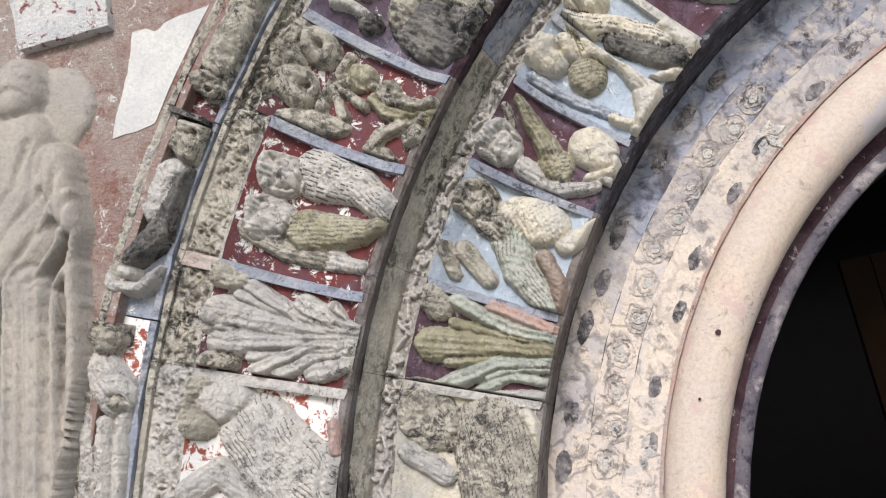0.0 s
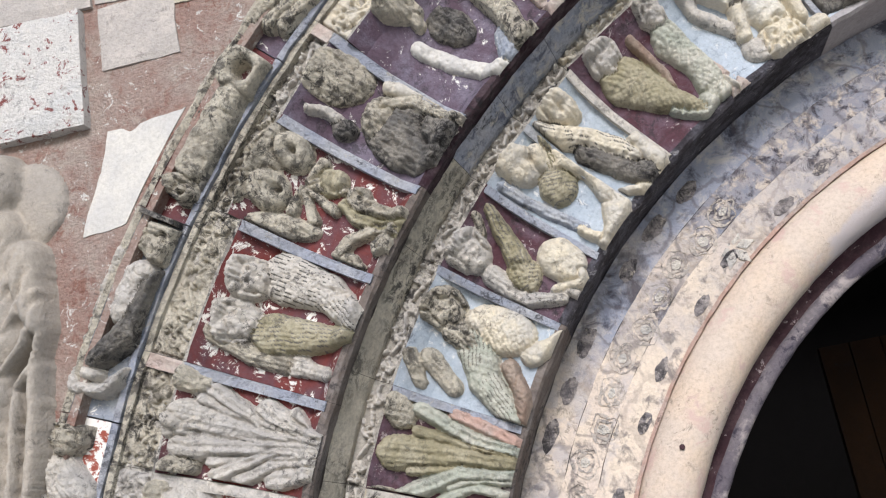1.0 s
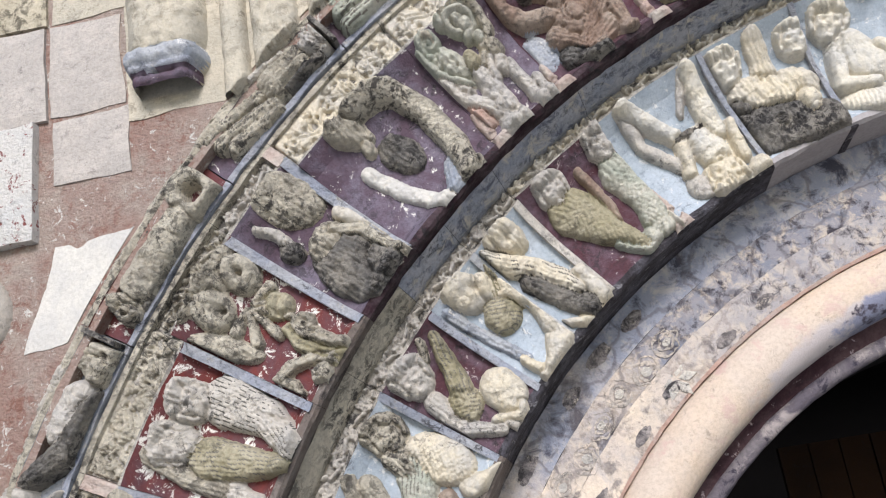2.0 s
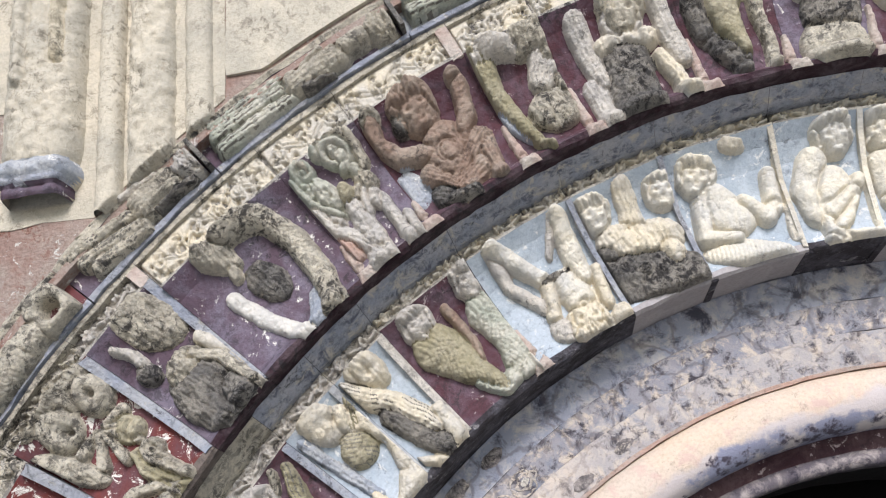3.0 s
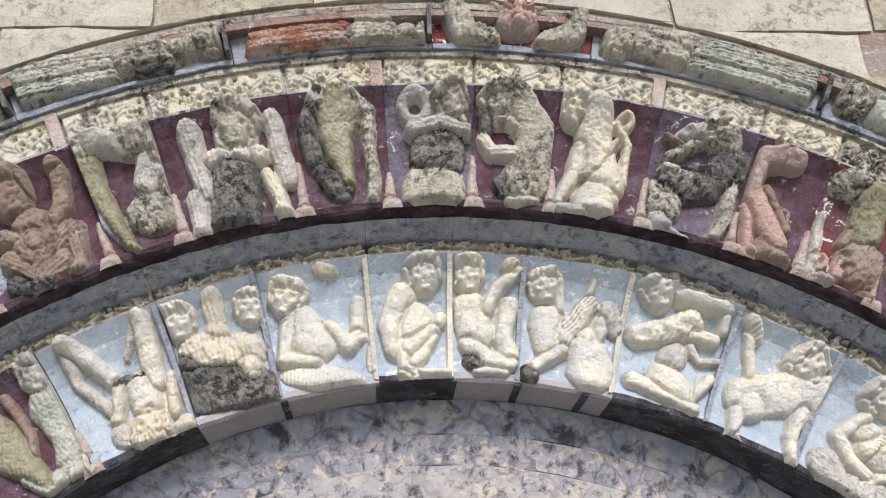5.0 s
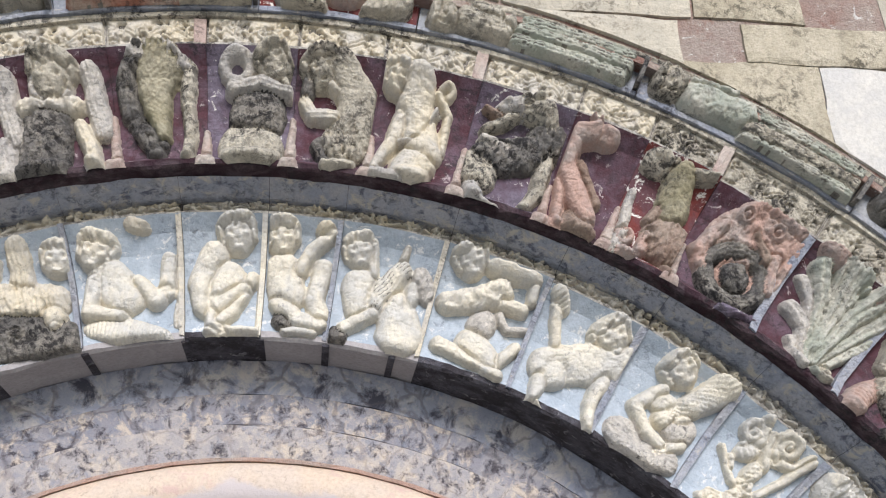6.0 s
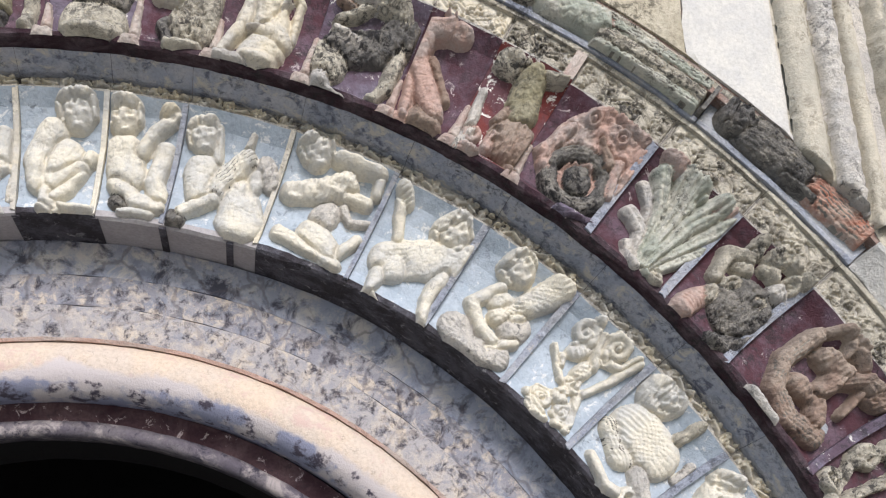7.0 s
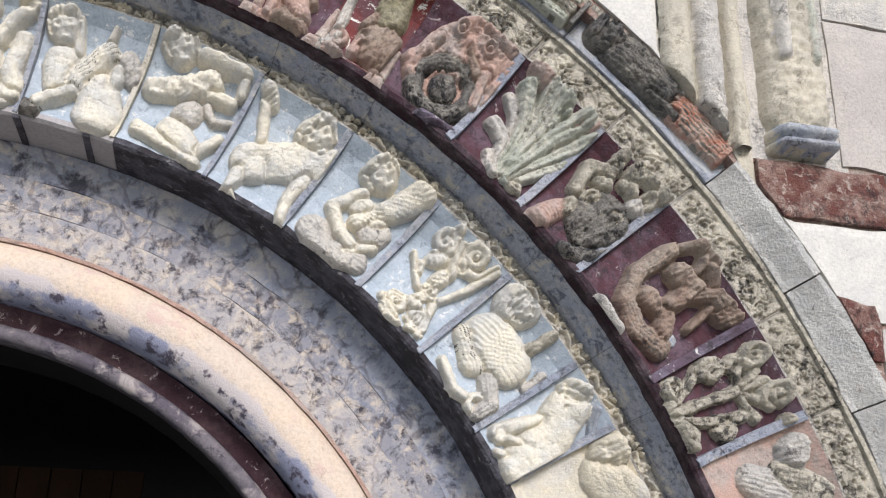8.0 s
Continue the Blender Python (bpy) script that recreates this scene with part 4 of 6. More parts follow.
     + spiral(5.2, 17.7, 2.2, 6.1, "grey", 0.6, 1) + [B(5.2, 17.7, 1.0, 0.9, 51, 6.4, "dark")] + spiral(3.1, 11.1, 2.2, 5.4, "dark", 0.6, -1)
     + [B(-6.0, 5.4, 6.6, 2.6, 79, 4.6, "pink", "fold")] + arcs([(-5.7, 16.2), (-7.4, 21.7), (-3.2, 24.3)], 1.5, 1.5, 5.0, "grey", "soft") + spiral(-3.6, 25.3, 1.8, 4.7, "grey", 0.5, 1)
     + spiral(1.5, 27.7, 2.3, 4.7, "grey", 0.6, -1) + spiral(7.0, 25.7, 2.0, 4.7, "grey", 0.6, 1) + [B(8.8, 28.8, 2.0, 1.9, 25, 5.0, "grey", "curl")]
     + [B(6.6, 23.1, 2.2, 1.9, 27, 5.2, "pale", "curl")] + arcs([(3.9, 1.9), (10.2, 8.9), (12.1, 22.4)], 2.0, 1.7, 4.2, "dark", "curl") + [D(6.8, 25.6, 0.9, 2)]
     + [D(2.6, 23.5, 1.3, 2)] + [B(2.3, 24.8, 2.4, 1.3, -2, 4.8, "grey", "vein")] + [B(-2.6, 21.7, 2.3, 1.6, 12, 4.8, "grey", "vein")]
     + [B(4.6, 29.0, 1.7, 1.4, 6, 4.4, "grey", "vein")] + [B(-3.7, 11.8, 2.4, 1.8, 90, 4.6, "grey", "curl")] + [B(-3.9, 27.6, 1.6, 1.3, 87, 4.2, "grey", "vein")]
     + [B(12.6, 27.2, 1.7, 1.3, 6, 4.0, "grey", "vein")]),
    (39.4, 30.4, "maroon", "purple", "a brown beast curled into a ring",
     arcs([(9.2, 8.4), (2.8, 5.9), (-4.1, 7.6), (-8.0, 14.4), (-7.5, 23.3)], 2.6, 1.8, 5.4, "brown", "plume") + arcs([(-7.7, 23.4), (-4.7, 28.5), (0.1, 28.3)], 1.0, 1.1, 4.8, "brown") + arcs([(-2.1, 13.1), (4.3, 13.8), (8.1, 9.2)], 2.4, 1.7, 5.6, "brown", "curl")
     + arcs([(2.1, 15.5), (2.5, 22.6), (-2.8, 21.9)], 2.0, 2.0, 6.0, "brown", "curl") + arcs([(-0.3, 24.7), (-2.5, 28.7)], 0.8, 0.9, 5.2, "brown") + arcs([(-0.2, 27.9), (4.4, 25.8)], 1.1, 1.0, 5.0, "brown")
     + arcs([(2.9, 21.0), (6.0, 25.2), (11.3, 25.5)], 1.5, 1.9, 5.6, "brown", "fold") + [B(10.9, 25.2, 2.8, 2.0, 32, 5.8, "brown", "curl")] + arcs([(8.0, 23.2), (9.3, 16.9)], 0.9, 0.8, 4.8, "brown")
     + [B(8.7, 11.9, 2.0, 1.6, 47, 1.0, "blue")] + arcs([(-7.7, 0.6), (0.3, 0.4)], 1.4, 1.4, 3.0, "pale") + [D(0.5, 17.8, 1.3, 1.6)]),
    (30.4, 24.2, "maroon", "slate", "a rosette of curled leaves, mottled by lichen",
     spiral(-6.0, 25.6, 2.8, 5.2, "grey", 0.7, 1) + spiral(3.8, 25.9, 3.0, 5.2, "grey", 0.7, -1) + spiral(-7.6, 5.4, 3.5, 5.0, "grey", 0.9, 1)
     + spiral(4.0, 2.3, 4.0, 4.8, "grey", 1.1, -1) + spiral(-7.0, 16.4, 3.0, 4.8, "grey", 0.9, -1) + arcs([(-0.2, 20.0), (-2.4, 24.7)], 0.5, 0.9, 4.6, "grey", "vein")
     + arcs([(-0.2, 20.0), (0.0, 25.5)], 0.5, 0.9, 4.6, "grey", "vein") + arcs([(0.0, 19.9), (5.3, 24.2)], 0.5, 1.0, 4.6, "grey", "vein") + arcs([(-0.4, 19.7), (-5.0, 21.9)], 0.5, 1.0, 4.6, "grey", "vein")
     + arcs([(0.2, 19.4), (6.7, 20.4)], 0.5, 1.0, 4.6, "grey", "vein") + arcs([(-2.5, -0.5), (-1.7, 9.4), (-0.5, 19.4)], 1.1, 1.1, 4.8, "grey", "vein") + arcs([(-2.0, -0.8), (2.8, 9.9), (4.9, 17.9)], 1.1, 1.3, 4.6, "grey", "vein")
     + arcs([(-4.3, -1.0), (-5.7, 8.6), (-8.8, 14.1)], 1.0, 1.1, 4.6, "grey", "vein") + spiral(5.5, 13.1, 2.7, 4.4, "grey", 0.8, 1) + [B(9.6, 25.8, 1.3, 1.4, 86, 4.0, "grey", "curl")]
     + [B(-6.4, 21.4, 2.0, 1.4, 122, 4.0, "grey", "vein")]),
    (24.2, 17.5, "pink", "slate", "a curly-headed figure on flaking red ground",
     [B(-6.5, 24.0, 2.5, 3.5, 56, 5.2, "pale", "curl")] + arcs([(-4.4, 13.8), (0.1, 19.9)], 3.1, 3.8, 4.2, "pale", "fold") + arcs([(-2.9, 20.6), (2.0, 23.7)], 2.9, 3.3, 4.6, "grey", "soft")),
]

INNER = [
    # (angle from, angle to, ground, rib, words, strokes)
    (167.5, 158.9, "cream", "pale", "a great bird with hatched plumage",
     arcs([(4.6, 9.7), (-2.5, 7.4), (-10.4, 4.9)], 7.5, 8.9, 5.8, "grey", "plume") + [B(5.7, 22.0, 6.7, 4.8, -127, 4.4, "grey", "curl")] + arcs([(9.0, 3.6), (3.9, -0.2), (-0.6, -3.2)], 1.6, 1.3, 4.8, "cream")
     + arcs([(-0.9, 25.3), (-4.7, 18.4)], 1.8, 2.0, 3.8, "pale", "fold")),
    (158.9, 152.1, "maroon", "slate", "a spreading olive leaf with a cone",
     arcs([(1.4, -2.2), (-0.1, 11.3), (-2.2, 23.8)], 1.4, 3.2, 4.8, "olive", "vein") + arcs([(4.1, -1.7), (4.0, 9.8), (7.2, 21.4)], 1.1, 1.6, 5.2, "green", "vein") + arcs([(5.7, -0.8), (7.0, 5.8), (8.0, 14.4)], 1.0, 1.8, 4.2, "pink", "vein")
     + arcs([(-0.7, -2.6), (-3.1, 10.7), (-10.8, 21.8)], 1.2, 1.7, 5.4, "green", "vein") + arcs([(-5.7, -2.3), (-5.4, 7.9), (-11.0, 15.2)], 0.8, 1.1, 5.0, "green", "vein") + arcs([(-8.4, -2.7), (-8.9, 5.1), (-11.1, 12.8)], 0.8, 1.3, 4.6, "pale", "vein")
     + [B(-10.8, 26.5, 3.7, 1.6, -76, 4.2, "grey", "curl")] + [B(5.7, 25.2, 3.3, 2.5, -146, 4.6, "grey", "curl")] + arcs([(2.4, -0.9), (2.2, 10.6), (2.7, 21.2)], 0.6, 1.0, 5.6, "olive", "vein")
     + arcs([(0.2, -1.3), (-1.5, 9.8), (-5.0, 20.6)], 0.6, 1.0, 5.6, "olive", "vein") + arcs([(4.7, -1.0), (3.9, 6.3), (4.3, 12.3)], 0.6, 1.0, 4.8, "green", "vein") + arcs([(-2.8, -1.8), (-3.3, 6.0), (-6.3, 12.4)], 0.6, 0.9, 5.4, "green", "vein")),
    (152.1, 143.6, "sky", "slate", "a scaled bird with a fanned tail",
     figure(4.9, 23.4, 3.9, "grey", -27, 5.4) + [B(5.6, 12.0, 7.1, 4.8, -82, 5.8, "cream", "scale")] + arcs([(1.4, 15.4), (-5.7, 11.0), (-11.3, 2.7)], 4.0, 2.4, 5.4, "green", "plume")
     + arcs([(-0.9, 7.2), (-5.5, 2.9), (-10.3, 0.9)], 1.5, 1.8, 5.2, "brown", "scale") + arcs([(2.1, 20.5), (1.0, 16.5)], 2.5, 2.5, 5.4, "grey", "fold") + arcs([(3.1, 3.7), (6.8, 0.7), (9.9, -0.4)], 2.2, 1.2, 4.8, "cream")
     + arcs([(-4.9, 22.9), (-8.9, 16.8)], 1.9, 1.7, 4.0, "grey", "fold") + arcs([(-5.6, 26.6), (-9.9, 23.3)], 1.2, 1.2, 3.6, "grey", "curl")),
    (143.6, 137.2, "maroon", "slate", "a winged beast with an olive wing",
     figure(-4.1, 24.0, 3.9, "pale", -15, 5.4) + arcs([(5.4, 24.9), (1.1, 17.6), (-2.9, 12.1)], 1.0, 2.9, 6.2, "olive", "plume") + [B(-3.0, 12.4, 3.7, 3.4, -137, 6.4, "olive", "plume")]
     + [B(3.9, 7.0, 5.0, 4.1, -97, 5.6, "cream", "soft")] + arcs([(3.5, 2.3), (1.2, 0.0), (-2.6, 5.2)], 1.1, 1.0, 4.8, "cream") + arcs([(-6.0, 18.3), (-7.6, 10.0), (-4.0, 3.1)], 2.1, 1.3, 4.6, "pale", "fold")
     + arcs([(-1.4, 2.9), (-2.0, -1.1), (-5.0, -2.1)], 1.0, 0.8, 4.2, "pale") + arcs([(2.9, 26.6), (0.6, 23.9)], 0.7, 0.7, 4.0, "grey")),
    (137.2, 132.2, "sky", "blue", "a smooth cream beast with an olive wing",
     [B(-0.3, 24.7, 4.5, 3.5, -63, 5.4, "cream", "soft")] + [D(1.6, 23.7, 0.8, 1.5)] + arcs([(3.4, 22.2), (9.1, 13.2), (5.8, 4.7)], 2.9, 2.9, 5.6, "cream", "soft")
     + arcs([(6.0, 4.6), (-0.2, 0.5), (-4.4, 0.6)], 3.0, 1.6, 5.4, "cream", "soft") + arcs([(-3.7, 0.5), (-4.5, 6.6)], 1.3, 0.9, 4.8, "cream") + arcs([(7.9, 24.9), (4.2, 20.0)], 1.2, 2.0, 6.2, "olive", "plume")
     + [B(1.1, 16.1, 4.0, 3.6, -135, 6.4, "olive", "plume")] + arcs([(-5.8, 24.7), (-4.9, 16.1), (-3.8, 6.4)], 1.3, 1.2, 3.0, "blue", "fold")),
    (132.2, 127.4, "sky", "pale", "a plump bird with a dark belly",
     [B(-0.2, 25.3, 4.2, 2.9, -74, 5.6, "cream", "curl")] + [D(-0.5, 24.5, 0.9, 2)] + arcs([(-6.8, 25.0), (-1.0, 16.6), (2.0, 7.6)], 2.0, 2.7, 5.8, "cream", "plume")
     + arcs([(-3.5, 15.8), (-1.5, 7.8), (1.3, 1.8)], 2.4, 3.0, 5.0, "dark", "plume") + arcs([(4.6, 8.6), (4.1, 2.1), (1.9, -0.8)], 2.2, 1.5, 5.2, "cream") + arcs([(-7.7, 5.5), (-2.4, -0.3)], 0.7, 1.1, 4.6, "cream")
     + arcs([(-3.3, 30.5), (-3.1, 26.1)], 1.1, 1.1, 4.0, "cream")),
    (127.4, 119.6, "maroon", "pink", "two long-necked birds, tails joined",
     figure(9.7, 25.2, 3.8, "pale", -20, 5.4) + arcs([(9.3, 18.7), (10.0, 11.2), (7.1, 4.2)], 4.4, 2.9, 5.4, "green", "scale") + arcs([(7.1, 4.2), (1.3, 2.3), (-2.7, 6.9)], 2.3, 1.0, 5.0, "green", "scale")
     + arcs([(10.6, 4.4), (12.0, 0.3)], 1.6, 1.3, 4.8, "cream") + figure(-4.7, 24.6, 3.5, "pale", -7, 5.4) + arcs([(-4.4, 18.9), (-1.8, 11.3), (1.5, 2.8)], 4.8, 1.6, 5.6, "olive", "scale")
     + arcs([(2.2, 24.2), (2.6, 14.3), (0.9, 9.2)], 1.0, 0.8, 3.8, "brown")),
    (119.6, 110.8, "sky", "slate", "a tumbler upside down, legs in the air",
     figure(2.7, 4.3, 4.6, "cream", 165, 5.6) + arcs([(-7.1, 27.6), (-4.3, 23.4), (-1.1, 17.4)], 1.9, 1.7, 5.4, "ivory", "soft") + arcs([(-7.5, 27.1), (-8.1, 19.9), (-3.3, 10.0)], 1.5, 1.3, 4.0, "pale", "soft")
     + arcs([(8.4, 26.8), (7.9, 21.2), (6.8, 13.8)], 1.8, 2.5, 5.4, "ivory", "soft") + arcs([(3.8, 13.8), (3.6, 9.3)], 3.3, 3.3, 5.6, "ivory") + arcs([(-0.5, 15.7), (-3.6, 8.7)], 1.6, 1.5, 5.0, "cream")
     + arcs([(10.3, 13.4), (9.0, 5.6)], 1.4, 1.4, 5.0, "cream") + [B(10.5, 0.7, 2.9, 3.0, -61, 4.2, "cream", "soft")] + [B(-3.6, 5.1, 3.0, 2.5, -70, 4.0, "pale", "soft")]
     + arcs([(7.7, 27.7), (3.0, 20.7)], 0.9, 0.8, 3.4, "pale", "fold") + arcs([(-0.9, 16.2), (4.6, 16.0)], 1.1, 0.9, 6.0, "dark")),
    (110.8, 103.5, "sky", "slate", "two small heads over a dark shaggy beast",
     figure(-7.6, 23.6, 3.7, "ivory", -5, 5.4) + figure(8.0, 22.5, 3.6, "ivory", -9, 5.4) + arcs([(0.4, 26.5), (-0.2, 18.4)], 2.0, 2.6, 3.6, "cream", "fold")
     + arcs([(-6.3, 16.8), (4.9, 13.3)], 3.5, 4.2, 5.0, "cream", "curl") + arcs([(-8.2, 8.2), (-0.3, 6.3), (6.6, 3.8)], 5.4, 4.4, 5.4, "dark", "curl") + [B(5.0, 9.2, 3.5, 2.6, -89, 6.2, "cream", "soft")]
     + [O(-3.2, 7.8, 1.2, 0.5, 6.2, "dark")] + [B(-8.4, 14.6, 2.8, 1.8, -67, 5.4, "dark", "curl")]),
    (103.5, 95.2, "sky", "cream", "a half figure with one arm raised",
     figure(-6.5, 22.7, 4.0, "ivory", -24, 5.4) + arcs([(-4.8, 16.7), (-1.5, 11.9)], 4.2, 4.4, 5.2, "ivory", "soft") + arcs([(-7.6, 16.1), (-9.6, 9.0), (-2.6, 7.0)], 2.0, 1.6, 5.8, "ivory")
     + arcs([(1.8, 14.7), (5.7, 9.6), (7.9, 12.3)], 1.9, 1.7, 5.2, "ivory") + arcs([(7.8, 11.6), (8.7, 19.4)], 1.9, 1.6, 4.8, "ivory") + [B(-1.1, 3.0, 9.7, 3.1, -16, 4.4, "ivory", "fold")]
     + [B(2.7, 27.0, 2.5, 1.4, -21, 3.0, "cream", "curl")] + arcs([(12.3, 25.3), (10.7, 3.9)], 1.3, 1.4, 2.4, "cream", "curl") + arcs([(-5.9, 18.9), (-8.9, 11.6)], 1.0, 1.0, 6.0, "ivory")),
    (95.2, 88.8, "sky", "ivory", "a seated figure with bowed head",
     figure(2.7, 24.4, 4.0, "ivory", 11, 5.4) + arcs([(-2.4, 20.0), (-5.2, 13.7), (-4.3, 8.1)], 3.0, 2.8, 5.0, "ivory", "soft") + arcs([(0.7, 14.6), (-2.0, 9.3)], 3.8, 3.5, 5.2, "ivory", "soft")
     + arcs([(6.5, 14.6), (2.1, 6.3), (-0.8, 4.0)], 1.6, 1.5, 5.4, "ivory") + arcs([(-2.8, 9.4), (-2.8, 2.9), (0.2, 0.7)], 1.7, 1.3, 5.4, "ivory") + arcs([(-3.3, 1.4), (8.2, 0.8)], 1.4, 1.2, 4.8, "ivory")
     + arcs([(-1.8, 7.9), (4.9, 11.9)], 2.4, 1.8, 5.8, "ivory") + arcs([(9.6, 18.4), (9.3, 1.3)], 1.4, 1.7, 3.0, "ivory", "soft")),
    (88.8, 83.1, "sky", "slate", "a seated figure, an arm behind its head",
     figure(-5.0, 24.2, 3.8, "ivory", 11, 5.4) + arcs([(-4.3, 16.9), (-2.7, 11.5)], 3.8, 4.1, 5.2, "ivory", "soft") + arcs([(-0.6, 16.9), (2.1, 22.0), (6.0, 25.8)], 1.7, 1.4, 5.2, "ivory")
     + [B(5.0, 26.0, 2.3, 2.0, -36, 4.8, "cream", "fold")] + arcs([(5.0, 18.4), (3.9, 10.3), (5.7, 6.3)], 2.0, 2.3, 4.8, "ivory", "soft") + arcs([(-4.2, 8.7), (0.3, 4.9), (6.1, 4.2)], 2.4, 1.8, 5.2, "ivory")
     + arcs([(-2.5, 1.8), (4.7, 2.0)], 1.0, 1.0, 4.0, "ivory") + [B(-3.2, 4.4, 2.5, 2.3, -31, 4.6, "dark", "curl")] + arcs([(7.6, 24.8), (8.9, 4.4)], 0.6, 0.7, 2.6, "dark")),
    (83.1, 74.9, "sky", "cream", "a cross-handed figure beside a hunched animal",
     figure(-7.5, 23.2, 3.6, "ivory", 19, 5.4) + arcs([(-4.6, 25.3), (-3.2, 18.5)], 1.1, 1.1, 4.6, "ivory", "fold") + arcs([(-6.3, 15.3), (-4.9, 9.9)], 3.8, 3.5, 5.0, "ivory", "soft")
     + arcs([(-2.3, 11.6), (2.9, 20.4)], 3.1, 2.2, 5.8, "ivory", "plume") + arcs([(2.2, 20.5), (3.2, 25.4)], 0.9, 0.8, 4.2, "cream") + arcs([(-8.6, 3.8), (-1.9, 9.2)], 1.6, 1.6, 6.0, "ivory")
     + [B(-9.7, 1.9, 2.5, 2.3, -23, 4.6, "dark", "curl")] + arcs([(3.8, 11.5), (5.6, 5.7)], 4.0, 5.4, 5.2, "ivory", "soft") + [B(8.8, 18.4, 4.4, 2.3, -58, 4.8, "pale", "curl")]
     + arcs([(6.7, 17.2), (5.7, 11.5)], 1.6, 1.8, 4.8, "ivory")),
    (74.9, 66.5, "sky", "slate", "a musician playing, legs folded under",
     figure(-6.4, 26.5, 3.6, "ivory", 34, 5.4) + arcs([(-8.9, 16.3), (-2.4, 19.2), (2.1, 22.0)], 2.6, 2.9, 5.8, "ivory", "curl") + arcs([(-0.9, 26.6), (4.9, 26.6), (8.6, 26.9)], 1.6, 1.3, 5.2, "ivory", "soft")
     + arcs([(8.6, 26.9), (9.4, 22.7)], 1.1, 1.1, 4.8, "ivory") + arcs([(3.7, 20.0), (8.2, 20.1)], 1.6, 1.4, 5.4, "ivory") + [B(0.3, 13.3, 3.0, 4.0, -22, 4.4, "pale", "soft")]
     + arcs([(-0.6, 8.2), (4.4, 5.2)], 3.8, 3.2, 5.2, "ivory", "soft") + arcs([(-8.5, 5.7), (-2.5, 4.6), (7.8, 2.8)], 1.8, 1.4, 5.4, "ivory", "soft") + arcs([(6.7, 5.6), (9.9, 11.1)], 1.4, 1.4, 4.8, "ivory")
     + arcs([(3.8, 17.1), (6.3, 14.7), (10.6, 16.2)], 1.0, 0.9, 4.2, "pale")),
    (66.5, 58.5, "sky", "slate", "a standing four-legged beast, tail over its back",
     arcs([(-4.9, 10.5), (3.1, 15.0), (9.0, 18.4)], 4.4, 4.8, 5.4, "ivory", "soft") + figure(5.5, 22.6, 4.2, "ivory", 47, 5.8) + [B(-3.1, 9.8, 3.8, 4.4, -18, 5.8, "ivory", "soft")]
     + arcs([(-5.5, 7.0), (-5.6, 2.6), (-5.8, -1.7)], 1.9, 1.1, 5.0, "ivory") + arcs([(-4.4, 0.4), (-1.7, -1.6)], 0.9, 0.8, 4.6, "ivory") + arcs([(8.3, 13.3), (7.8, 6.5), (10.0, 0.1)], 2.1, 1.1, 5.0, "ivory")
     + arcs([(-5.0, 15.2), (-7.5, 21.4), (-8.3, 24.6)], 1.1, 1.5, 3.8, "ivory") + [B(-8.2, 25.2, 3.0, 1.7, -46, 4.2, "ivory", "fold")]),
    (58.5, 50.0, "sky", "slate", "a figure wrestling a scaled serpent",
     figure(-1.7, 24.3, 3.7, "ivory", 66, 5.6) + arcs([(0.6, 12.7), (4.6, 19.0), (8.1, 25.9)], 2.0, 3.1, 5.6, "ivory", "scale") + arcs([(-2.6, 18.5), (-6.4, 12.2), (-1.0, 8.1), (4.0, 6.9)], 1.7, 1.4, 5.2, "ivory", "soft")
     + [B(5.5, 13.2, 3.8, 3.4, 43, 4.8, "pale", "soft")] + arcs([(-6.4, 4.6), (-1.4, 1.5), (6.6, 4.9)], 3.7, 2.9, 4.8, "pale", "scale") + arcs([(3.1, 4.7), (7.8, 10.2)], 1.4, 1.2, 5.0, "ivory")
     + arcs([(-1.4, 16.3), (4.0, 15.4)], 2.6, 2.9, 5.0, "ivory")),
    (50.0, 42.2, "sky", "slate", "interlaced vine scrolls",
     spiral(2.6, 25.0, 3.3, 4.1, "ivory", 0.8, -1) + spiral(-4.8, 23.1, 3.3, 4.1, "ivory", 0.8, 1) + arcs([(-1.2, 24.7), (1.6, 19.0), (-0.2, 13.2)], 1.2, 1.0, 4.8, "ivory", "fold")
     + [B(-3.2, 19.3, 2.8, 1.9, 55, 4.2, "ivory", "fold")] + arcs([(-8.1, 16.6), (-2.0, 11.5), (3.8, 11.5)], 0.8, 0.8, 4.0, "ivory") + arcs([(3.8, 11.5), (6.8, 19.4), (8.2, 25.8)], 0.8, 1.0, 4.0, "ivory")
     + [B(0.6, 16.1, 3.0, 1.8, 78, 4.8, "ivory", "scale")] + spiral(-2.6, 4.7, 3.3, 3.8, "ivory", 0.8, -1) + spiral(3.8, 5.4, 3.1, 3.8, "ivory", 0.8, 1)
     + [B(0.5, 7.7, 2.7, 1.5, 6, 4.6, "ivory", "vein")] + arcs([(3.9, 11.0), (6.8, 5.0), (7.1, 3.0)], 1.1, 1.0, 4.0, "ivory") + arcs([(-6.2, 3.4), (0.1, 1.9)], 1.1, 0.9, 4.0, "ivory")
     + spiral(1.0, 12.9, 2.2, 4.0, "ivory", 0.6, -1) + arcs([(-4.9, 6.4), (-1.1, 7.4), (0.7, 10.4)], 0.9, 1.1, 3.8, "ivory", "fold") + arcs([(1.6, 21.2), (6.4, 22.6), (7.5, 26.6)], 1.0, 0.7, 3.6, "ivory")
     + [B(-4.1, 26.0, 1.8, 1.3, 74, 3.8, "ivory", "vein")] + [B(2.3, 28.8, 2.5, 1.5, 3, 3.8, "ivory", "vein")] + [B(-1.4, 1.4, 3.5, 1.3, -5, 3.6, "ivory", "vein")]
